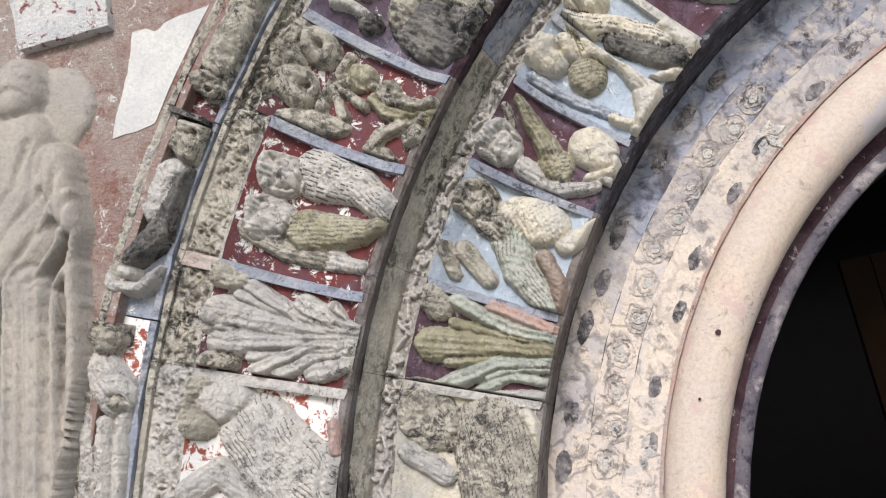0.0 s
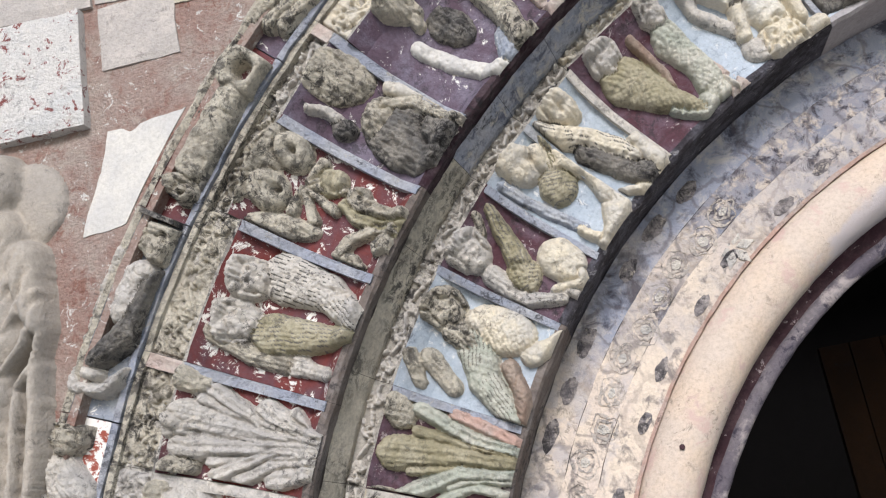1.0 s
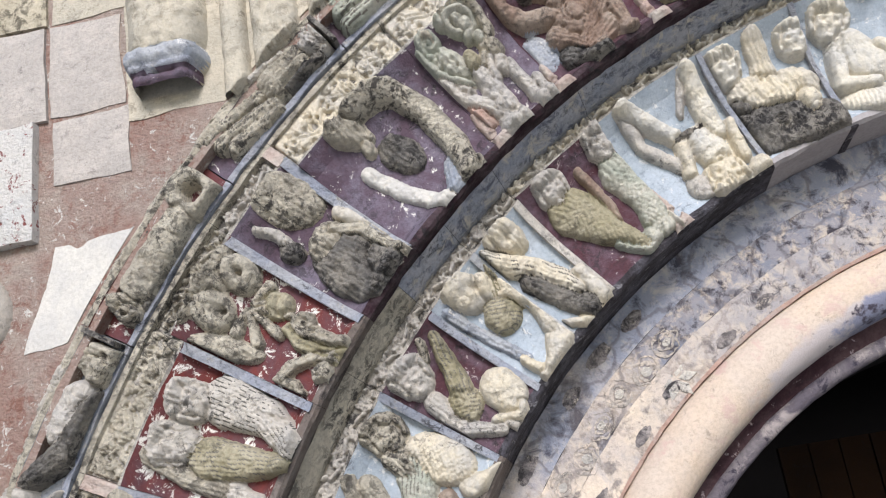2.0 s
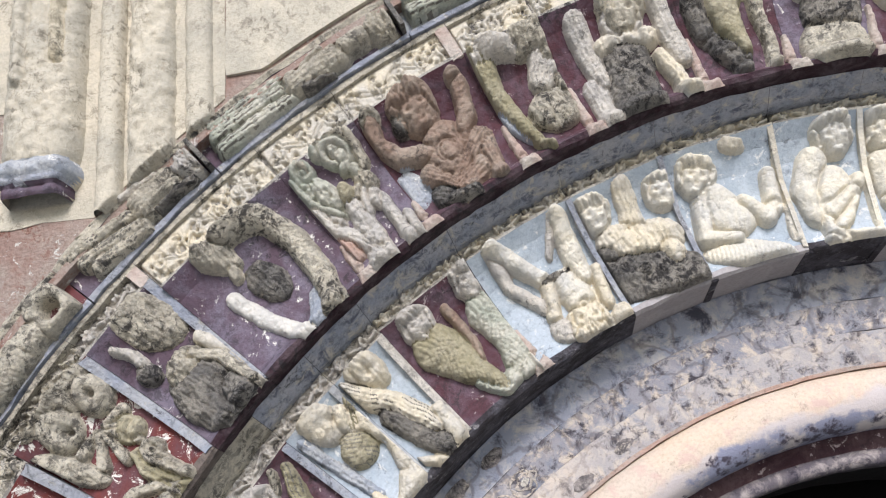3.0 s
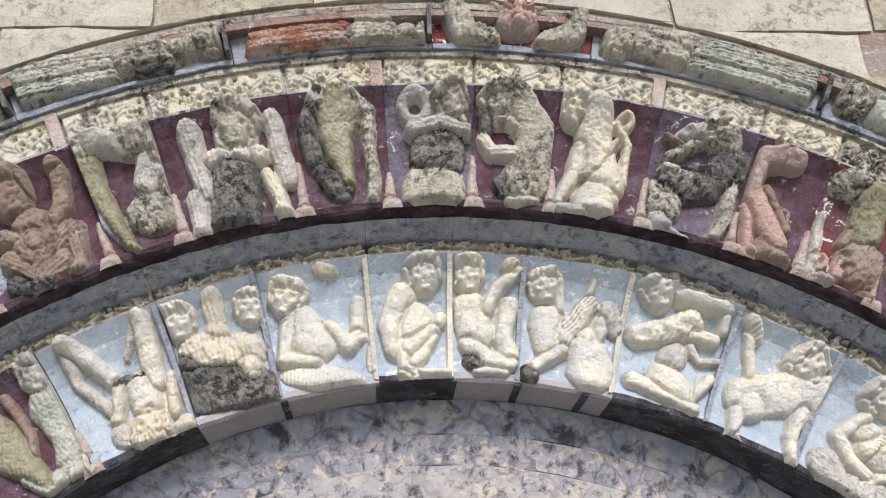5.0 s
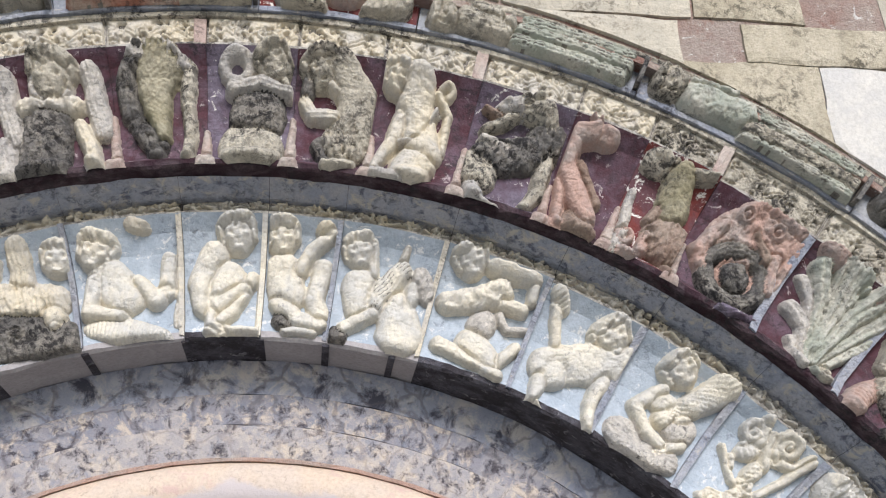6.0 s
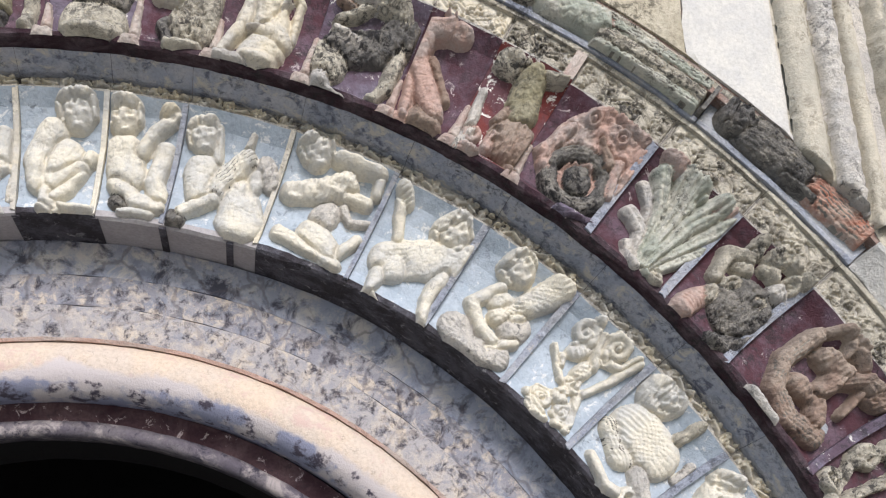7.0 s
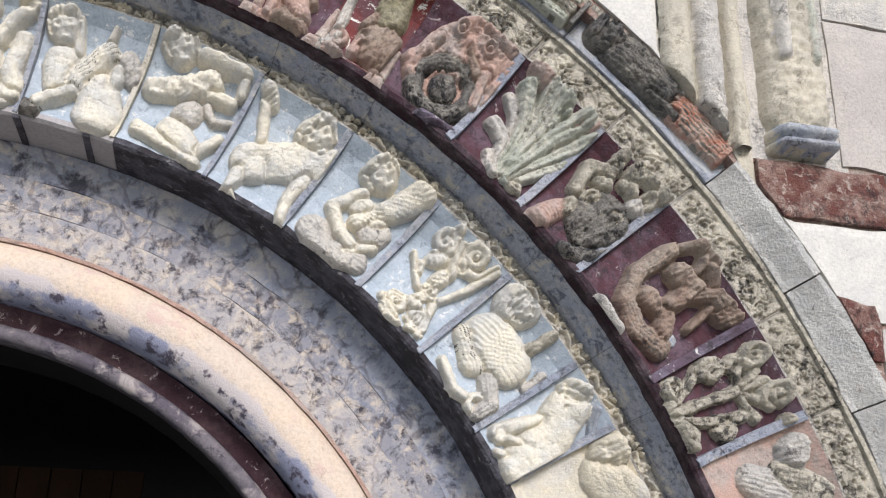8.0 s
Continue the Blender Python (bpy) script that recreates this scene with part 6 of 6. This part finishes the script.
arc_thing("arch_band_middle", [(1.345, 0.30), (1.345, 0.163), (1.38, 0.160), (1.4175, 0.157), (1.4175, 0.30)], [M["band_out"]], [0] * 5, 120, "worn painted arch band, cream turning to slate grey")
arc_thing("arch_band_inner", [(1.262, 0.30), (1.262, 0.170), (1.30, 0.166), (1.3445, 0.162), (1.3445, 0.30)], [M["band_in"]], [0] * 5, 120, "worn painted arch band in cream with faint flowers")
tor = round_profile(1.1985, 0.205, 0.0665, 26, -5, -195)
roll = arc_thing("arch_roll", tor + [(1.132, 0.30), (1.265, 0.30)], [M["roll"]], [0] * 28, 160, "cream painted roll moulding, blue-grey below from wear and painted-in shade", 0.002, 8, True)
# lower-flank mask: partly lost paint, partly underside shade held in the colour
wear_and_shade = roll.data.attributes.new("wear_and_shade", "FLOAT", "POINT")
wear_and_shade.data.foreach_set("value", [min(1.0, max(0.0, (i - 8) / 8.0)) * 0.5 * min(1.0, max(0.15, (k - 32) / 30.0)) for k in range(161) for i in range(28)])
arc_thing("arch_fillet", [(1.258, 0.28), (1.260, 0.168), (1.268, 0.165), (1.272, 0.28)], [M["pink"]], [0] * 4, 120, "thin reddish line between band and roll")
arc_thing("arch_groove", [(1.09, 0.36), (1.09, 0.262), (1.135, 0.245), (1.14, 0.36)], [M["groove"]], [0] * 4, 120, "dark plum painted groove", shift=-0.010)
arc_thing("arch_inner_roll", round_profile(1.078, 0.272, 0.020, 14, 40, -200) + [(1.060, 0.33), (1.098, 0.33)], [M["roll_purple"]], [0] * 16, 120, "purple-grey spotted inner roll", 0.002, 9, True, -0.020)
# the reveal's shade is its near-black colour
arc_thing("arch_reveal", [(1.066, 0.62), (1.066, 0.334), (1.45, 0.334), (1.45, 0.62)], [M["inside"]], [0] * 4, 90, "reveal of the doorway arch, shade put into its near-black colour", shift=-0.020)

# thick dark joints between the smooth grey soffit stones
for deg in (103.45, 95.2, 88.8, 83.1, 77.2):
    ob = new("mortar_joint", sweep("mortar_joint", [(1.4975, 0.0035), (1.4975, 0.15), (1.5035, 0.15), (1.5035, 0.0035)], [M["black"]], [0] * 4, deg + 0.32, deg - 0.3, 2, 0.004, int(deg)))
    tagged(ob, "dark mortar joint in the grey soffit", "mortar joint", "soffit joints", "structure")

# two drilled holes in the roll, with a ring of new plaster round the larger one
# solid plugs: each hole's inner shade is given as dark colour
for deg, r0, rad in ((149.1, 1.2, 0.0062), (156.0, 1.205, 0.003)):
    p = polar(np.array([r0]), np.array([deg]), 0.138)[0]
    bm = bmesh.new()
    bmesh.ops.create_cone(bm, cap_ends=True, segments=16, radius1=rad, radius2=rad * 0.9, depth=0.012)
    me = bpy.data.meshes.new("drill_hole")
    bm.to_mesh(me)
    bm.free()
    me.materials.append(M["groove"])
    ob = new("drill_hole", me)
    ob.matrix_world = Matrix.Translation(p) @ pose(0, 0, 0, 90, 0, 0)
    tagged(ob, "small dark drilled hole in the cream roll", "hole", "drill holes")

# faint incised flowers and pods on the band, built as thin raised paint
def petal_ring(deg, r, size, petals, mat, name, label):
    c = polar(np.array([r]), np.array([deg]), 0.0)[0]
    verts, faces = [], []
    for k in range(petals):
        a = 2 * math.pi * k / petals + radians(deg)
        base = len(verts)
        pts = [(0.12, 0), (0.5, 0.24), (1.0, 0.0), (0.5, -0.24)]
        for depth in (0.0, 0.006):
            for px, pz in pts:
                x, z = px * math.cos(a) - pz * math.sin(a), px * math.sin(a) + pz * math.cos(a)
                verts.append((c[0] + size * x, 0.1645 + depth, c[2] + size * z))
        faces += [tuple(base + i for i in (3, 2, 1, 0))] + [(base + i, base + (i + 1) % 4, base + 4 + (i + 1) % 4, base + 4 + i) for i in range(4)]
    ob = new(name, mesh_from(name, verts, faces, [mat]))
    return tagged(ob, label, "painted flower", "flowers on the band")


# remnants of painted medallions and dark paint blots on the band
def band_face(r):
    return float(np.interp(r, [1.262, 1.345, 1.4175, 1.4985], [0.170, 0.1625, 0.1575, 0.146]))


def blot(deg, r, sr, st, mat, name, label, group, seed, hollow=0.0):
    """A flake of paint with a wandering outline; hollow is the share of its radius left open in the middle."""
    n = 44
    ph = np.array([2 * math.pi * k / n for k in range(n)])
    q = 1 + 0.34 * vnoise(1.6 * np.cos(ph) + 9.0, 1.6 * np.sin(ph) + 4.0, seed, 3)
    inner = np.maximum(0.02, hollow * (1 + 0.5 * vnoise(2.2 * np.cos(ph) + 3.0, 2.2 * np.sin(ph) + 8.0, seed + 5, 3)))
    verts = []
    for scale, off in ((q, -0.0018), (q * inner, -0.0018), (q, 0.006)):
        for a, w in zip(ph, scale):
            rr = r + sr * w * math.cos(a)
            verts.append(polar(np.array([rr]), np.array([deg + math.degrees(st * w * math.sin(a) / r)]), band_face(rr) + off)[0])
    faces = []
    for i in range(n):
        j = (i + 1) % n
        faces += [(i, j, n + j, n + i), (i, 2 * n + i, 2 * n + j, j)]
    if not hollow:
        faces.append(tuple(range(n, 2 * n)))
    return tagged(new(name, mesh_from(name, verts, faces, [mat])), label, "paint mark" if label else "", group)


for k in range(13):
    deg = 166.5 - 3.3 * k
    r = 1.374 + 0.010 * math.sin(k * 2.1)
    m = thing("painted_medallion", polar(np.array([r]), np.array([deg]), band_face(r))[0], "worn grey oval medallion painted on the cream band", "paint mark", "medallions")
    for name, sr, st, hollow, mat in (("outline", 0.027, 0.034, 0.86, "medallion_line"), ("inner_ring", 0.017, 0.022, 0.72, "medallion_line"), ("centre", 0.008, 0.011, 0.0, "pale")):
        ring = blot(deg, r, sr + 0.002 * (k % 3), st, M[mat], name, "", "", 7 * k + len(name), hollow)
        ring.name = name
        at = Vector(m.location)
        ring.parent = m
        ring.matrix_parent_inverse = Matrix.Translation(-at)
for k in range(9):
    blot(168.0 - 5.3 * k + (k % 3), 1.462 + 0.006 * (k % 2), 0.016, 0.03 + 0.006 * (k % 2), M["blot"], "paint_blot", "dark flaking paint blot on the band", "paint blots", 40 + k)
for k in range(8):
    blot(161.0 - 6.4 * k + (k % 2), 1.288 + 0.01 * (k % 2), 0.013, 0.026, M["blot"], "paint_blot", "dark flaking paint blot on the band", "paint blots", 60 + k)
petal_ring(129.0, 1.307, 0.05, 6, M["pale"], "painted_flower", "pale six-petalled flower in low relief on the band")
petal_ring(161.8, 1.315, 0.045, 6, M["pale"], "painted_flower", "pale six-petalled flower in low relief on the band")

# ================= the wall round the arch =================
WY = -0.255
wall_pts, wall_faces = [], []
N = 96
for i in range(N + 1):
    a = 180.0 * i / N
    d = np.array([math.cos(radians(a)), math.sin(radians(a))])
    far = min(3.9 / max(1e-6, abs(d[0])), 3.3 / max(1e-6, abs(d[1])))
    for k, r in enumerate((2.328, far)):
        for y in (WY, 0.75):
            wall_pts.append((r * d[0], y, CZ + r * d[1]))
for i in range(N):
    b, c = 4 * i, 4 * i + 4
    wall_faces += [(b, b + 2, c + 2, c), (b + 1, c + 1, c + 3, b + 3), (b, c, c + 1, b + 1), (b + 2, b + 3, c + 3, c + 2)]
wall = tagged(new("wall_front", mesh_from("wall_front", wall_pts, wall_faces, [M["mortar"]])), "church front wall of pale stone and pinkish mortar round the arch", "wall", kind="structure")


def wall_stone(x0, x1, z0, z1, mat, proud=0.012, seed=0, skew=0.0):
    """One ashlar block on the wall, its face cut away where the arch's hood runs. Heights from the arch's centre."""
    n, m = 15, 11
    X, Z = np.meshgrid(np.linspace(x0, x1, n), np.linspace(z0, z1, m))
    X = X + skew * (Z - z0) + 0.013 * vnoise(X * 8, Z * 8, seed, 4)
    Z = Z + 0.013 * vnoise(X * 8 + 20, Z * 8, seed, 4)
    r = np.hypot(X, Z)
    lim = np.where(np.degrees(np.arctan2(Z, X)) > 39.1, 2.370, 2.336)
    if (r < lim).all():
        return None
    s = np.where(r < lim, lim / r, 1.0)
    X, Z = X * s, Z * s
    Y = WY - proud - 0.004 * vnoise(X * 14, Z * 14, seed + 3, 3)
    edge = np.zeros_like(X, dtype=bool)
    edge[0, :] = edge[-1, :] = edge[:, 0] = edge[:, -1] = True
    Y = np.where(edge, Y + min(0.004, proud * 0.4), Y)
    V = np.stack([X, Y, CZ + Z], -1).reshape(-1, 3)
    ids = np.arange(n * m).reshape(m, n)
    faces = np.stack([ids[:-1, :-1], ids[:-1, 1:], ids[1:, 1:], ids[1:, :-1]], -1).reshape(-1, 4).tolist()
    loop = list(ids[0, :]) + list(ids[1:, -1]) + list(ids[-1, -2::-1]) + list(ids[-2:0:-1, 0])
    base = len(V)
    back = V[loop].copy()
    back[:, 1] = WY + 0.01
    L = len(loop)
    faces += [(int(loop[(i + 1) % L]), int(loop[i]), base + i, base + (i + 1) % L) for i in range(L)]
    return part("stone", mesh_from("stone", np.concatenate([V, back]).tolist(), faces, [M[mat]]), wall)


# stones that can be told apart beside the arch
wall_stone(-2.30, -2.085, 1.462, 1.735, "flaked", 0.03, 3)
wall_stone(-2.055, -1.882, 1.745, 1.975, "patchgrey", 0.006, 4)
wall_stone(-2.05, -1.868, 1.585, 1.735, "patchgrey", 0.006, 5)
wall_stone(-2.115, -1.93, 1.23, 1.445, "white", 0.003, 6, 0.3)
wall_stone(-2.40, -2.06, 1.985, 2.40, "ashlar_dark", 0.014, 7)
wall_stone(-2.40, -2.065, 1.745, 1.975, "patchgrey", 0.014, 8)
wall_stone(-1.87, -1.36, 1.70, 2.05, "ashlar", 0.003, 9)
wall_stone(-2.05, -1.36, 1.985, 2.52, "ashlar", 0.003, 10)
wall_stone(0.98, 1.38, 1.84, 2.155, "ashlar_dark", 0.008, 12)
wall_stone(1.60, 1.86, 1.36, 2.5, "ashlar", 0.003, 13)
wall_stone(1.84, 2.12, 1.485, 2.5, "pale", 0.003, 14)
x = -1.35
for k, w in enumerate((0.36, 0.42, 0.33, 0.46, 0.38, 0.44)):
    wall_stone(x, x + w - 0.008, 2.0 if k < 5 else 2.1, 2.275, "ashlar", 0.012, 20 + k)
    x += w
x = -1.35
for k, w in enumerate((0.26, 0.44, 0.37, 0.46, 0.40, 0.5, 0.3)):
    wall_stone(x, x + w - 0.008, 2.283, 2.52, ("ashlar", "ashlar", "ashlar_dark", "ashlar")[k % 4], 0.012, 40 + k)
    x += w
for j in range(2):
    x = -2.4
    for k in range(11):
        w = 0.36 + 0.14 * hash2(np.float64(k), np.float64(j), 3)
        wall_stone(x, x + w - 0.008, 2.528 + 0.29 * j, 2.81 + 0.29 * j, ("ashlar", "ashlar_dark", "ashlar")[(k + j) % 3], 0.012, 60 + 12 * j + k)
        x += w
wall_stone(1.385, 1.625, 1.70, 2.155, "white", 0.010, 90)
wall_stone(1.20, 1.60, 2.16, 2.275, "ashlar_dark", 0.012, 91)
wall_stone(1.855, 2.20, 1.340, 1.478, "redstone", 0.022, 94)
wall_stone(1.86, 2.45, 1.10, 1.333, "white", 0.012, 95)
wall_stone(2.02, 2.13, 1.01, 1.15, "redstone", 0.016, 96)
wall_stone(2.14, 2.5, 0.84, 1.09, "patchgrey", 0.012, 97)
wall_stone(2.10, 2.55, 1.49, 1.9, "patchgrey", 0.012, 98)
wall_stone(2.10, 2.55, 1.91, 2.4, "pale", 0.012, 99)
wall_stone(2.21, 2.6, 1.34, 1.48, "patchgrey", 0.012, 100)

# ================= statues on the wall =================
def lathe_relief(name, x0, x1, z0, z1, strokes, seed, label, cat="statue", cm=False):
    """A carved statue in high relief on the wall: heights in cm over an upright panel."""
    hw, H = (x1 - x0) / 2, z1 - z0
    nu, nv = int(2 * hw / 0.0045), int(H / 0.0045)
    u, v = np.meshgrid(np.linspace(-1, 1, nu), np.linspace(0, 1, nv))
    h, col, cols, live = relief(u * hw * 100, v * H * 100, strokes, *((1.0, 1.0) if cm else (hw * 100, H * 100)), seed, 0.12, fill=0.0)
    X, Z = 0.5 * (x0 + x1) + u * hw, z0 + v * H
    live = live & (np.hypot(X, Z) > 2.352)
    Y = WY - np.where(live, h / 100, -0.006)
    P = np.stack([X, Y, CZ + Z], -1).reshape(-1, 3)
    ids = np.arange(nu * nv).reshape(nv, nu)
    keep = live[:-1, :-1] | live[1:, :-1] | live[:-1, 1:] | live[1:, 1:]
    q = np.stack([ids[:-1, :-1], ids[:-1, 1:], ids[1:, 1:], ids[1:, :-1]], -1)[keep]
    used = np.unique(q)
    remap = np.full(nu * nv, -1)
    remap[used] = np.arange(len(used))
    ob = new(name, mesh_from(name, P[used].tolist(), remap[q].tolist(), [M[k] for k in cols], col[:-1, :-1][keep], smooth=True))
    return tagged(ob, label, cat)


# tall robed statue with a round halo; folds fall from the waist
robed = ([B(13.9, 107.1, 9.5, 9.5, -16, 2.6, "statue")] + [B(8.6, 111.4, 8.1, 6.3, 84, 8.6, "statue", "soft")] + [B(8.5, 107.6, 4.9, 4.3, 84, 9.6, "statue")]
         + arcs([(7.8, 100.4), (3.3, 81.1)], 7.4, 12.4, 8.5, "statue") + arcs([(14.1, 93.8), (17.1, 79.9)], 5.1, 2.4, 7.6, "statue") + arcs([(11.4, 98.2), (7.9, 89.4), (-0.4, 82.0)], 1.1, 1.2, 9.9, "statue")
         + arcs([(14.6, 95.4), (10.9, 86.2), (0.9, 75.8)], 1.0, 1.2, 9.8, "statue") + arcs([(16.8, 91.9), (13.2, 82.1), (4.3, 72.7)], 1.0, 1.1, 9.6, "statue") + arcs([(18.2, 86.7), (15.1, 77.0), (8.4, 70.0)], 1.0, 1.0, 9.2, "statue")
         + arcs([(18.7, 80.7), (16.6, 73.1), (12.0, 67.4)], 0.8, 0.8, 8.6, "statue") + arcs([(16.2, 72.1), (14.8, 55.6), (10.3, 26.9)], 1.7, 1.7, 6.4, "statue") + arcs([(12.5, 67.3), (8.5, 27.2)], 1.0, 1.4, 8.2, "statue")
         + arcs([(9.7, 68.5), (5.5, 27.8)], 1.0, 1.4, 9.4, "statue") + arcs([(6.9, 70.3), (2.5, 28.3)], 1.1, 1.4, 8.8, "statue") + arcs([(3.8, 71.6), (-0.7, 29.0)], 1.2, 1.4, 9.8, "statue")
         + arcs([(0.8, 73.5), (-3.8, 29.5)], 1.2, 1.4, 9.0, "statue") + arcs([(-2.6, 75.5), (-7.3, 30.2)], 1.4, 1.7, 9.6, "statue") + arcs([(-4.2, 97.5), (-10.9, 30.9)], 3.7, 4.2, 8.6, "statue")
         + arcs([(7.2, 70.8), (2.5, 28.3)], 4.7, 7.0, 7.4, "statue"))
lathe_relief("robed_statue", -2.72, -2.04, 0.25, 1.52, robed, 71, "buff limestone robed statue with round halo against the wall", cm=True)
lathe_relief("column_statue", -1.895, -1.645, 1.742, 2.7, [C(0, 0.13, 9.0, 0, 1.05, 9.4, 8.0, "ashlar", "curl"), C(-0.3, 0.3, 2.6, -0.36, 0.9, 3.0, 9.4, "ashlar", "curl"), C(0.3, 0.35, 2.6, 0.35, 0.9, 2.6, 8.6, "ashlar_dark", "curl"), C(-0.44, 0.062, 3.4, 0.44, 0.062, 3.4, 9.2, "blue", "curl"), C(-0.5, 0.034, 1.2, 0.5, 0.034, 1.2, 9.8, "slate"), C(-0.42, 0.012, 2.0, 0.42, 0.012, 2.0, 7.0, "purple")], 72, "worn cream column statue on a blue-grey moulded base")
lathe_relief("column_statue", 1.855, 2.095, 1.49, 2.5, [C(0, 0.12, 8.8, 0, 1.05, 9.0, 8.0, "ashlar", "curl"), C(-0.35, 0.25, 2.6, -0.3, 0.9, 3.0, 9.4, "pale", "fold"), C(0.35, 0.25, 2.4, 0.4, 0.9, 2.4, 8.8, "green", "curl"), C(-0.5, 0.05, 2.2, 0.5, 0.05, 2.2, 8.6, "blue"), C(-0.55, 0.02, 1.6, 0.55, 0.02, 1.6, 9.0, "slate")], 73, "worn pale column statue on a blue-grey moulded base")
lathe_relief("half_column", -1.66, -1.36, 1.70, 2.9, [C(-0.72, -0.1, 3.0, -0.72, 1.1, 3.0, 3.6, "ashlar", ""), C(-0.1, -0.1, 5.4, -0.1, 1.1, 5.4, 4.6, "ashlar", "curl"), C(0.62, -0.1, 3.2, 0.62, 1.1, 3.2, 2.6, "ashlar", "")], 74, "cream stone half-columns, worn and patchy, beside the arch", "half column")
lathe_relief("half_column", 1.632, 1.850, 1.50, 2.6, [C(-0.62, -0.1, 4.2, -0.62, 1.1, 4.2, 4.2, "ashlar", ""), C(0.12, -0.1, 3.6, 0.12, 1.1, 3.6, 5.4, "pale", "curl"), C(0.76, -0.1, 2.4, 0.76, 1.1, 2.4, 3.4, "ashlar", "")], 75, "pale stone half-columns streaked with old red paint", "half column")

# ================= below and within: plain jambs, dark interior, ground =================
def box(name, x0, x1, y0, y1, z0, z1, mat, label, cat):
    bm = bmesh.new()
    bmesh.ops.create_cube(bm, size=1.0)
    for v in bm.verts:
        v.co = (x0 + (v.co.x + 0.5) * (x1 - x0), y0 + (v.co.y + 0.5) * (y1 - y0), z0 + (v.co.z + 0.5) * (z1 - z0))
    me = bpy.data.meshes.new(name)
    bm.to_mesh(me)
    bm.free()
    me.materials.append(mat)
    return tagged(new(name, me), label, cat, kind="structure")


for s, word in ((-1, "west"), (1, "east")):
    for k, (ra, rb, y0) in enumerate(((1.043, 1.4985, 0.16), (1.5, 1.853, 0.0), (1.854, 2.255, -0.17), (2.257, 3.9, WY))):
        box("jamb_%s_%d" % (word, k + 1), min(s * ra, s * rb), max(s * ra, s * rb), y0, 0.75, 0.0, CZ - 0.001, M["pale"], "plain pale stone jamb below the arch", "jamb")
# added shell that shuts out daylight; near-black colour holds the unlit room's shade
box("wall_back", -3.9, 3.9, 6.0, 6.3, 0, 6.0, M["inside"], "back wall of the nave, shade put into its near-black colour", "wall")
box("wall_west", -3.9, -3.6, 0.751, 6.0, 0, 6.0, M["inside"], "side wall of the nave, shade put into its near-black colour", "wall")
box("wall_east", 3.6, 3.9, 0.751, 6.0, 0, 6.0, M["inside"], "side wall of the nave, shade put into its near-black colour", "wall")
box("ceiling", -3.9, 3.9, 0.751, 6.3, 6.0, 6.2, M["inside"], "near-black ceiling added to keep daylight out of the nave", "ceiling")

# brown timber inner door, leaves ajar in the dark
for s in (-1, 1):
    d = thing("timber_door_leaf", (0.06 + s * 0.18, 2.2, 0.0), "brown plank door leaf standing in the dark doorway", "door", "door leaves")
    for k in range(3):
        x = 0.06 + s * (0.062 + 0.122 * k)
        bm = bmesh.new()
        bmesh.ops.create_cube(bm, size=1.0)
        for v in bm.verts:
            v.co = (x + v.co.x * 0.117, 2.2 + v.co.y * 0.05, 1.59 + v.co.z * 3.18)
        me = bpy.data.meshes.new("plank")
        bm.to_mesh(me)
        bm.free()
        me.materials.append(M["wood"])
        part("plank", me, d)

ground = bpy.data.meshes.new("ground")
bm = bmesh.new()
bmesh.ops.create_grid(bm, x_segments=2, y_segments=2, size=400.0)
bm.to_mesh(ground)
bm.free()
ground.materials.append(M["ground"])
tagged(new("ground", ground), "pale paved ground before the church", "ground", kind="structure")
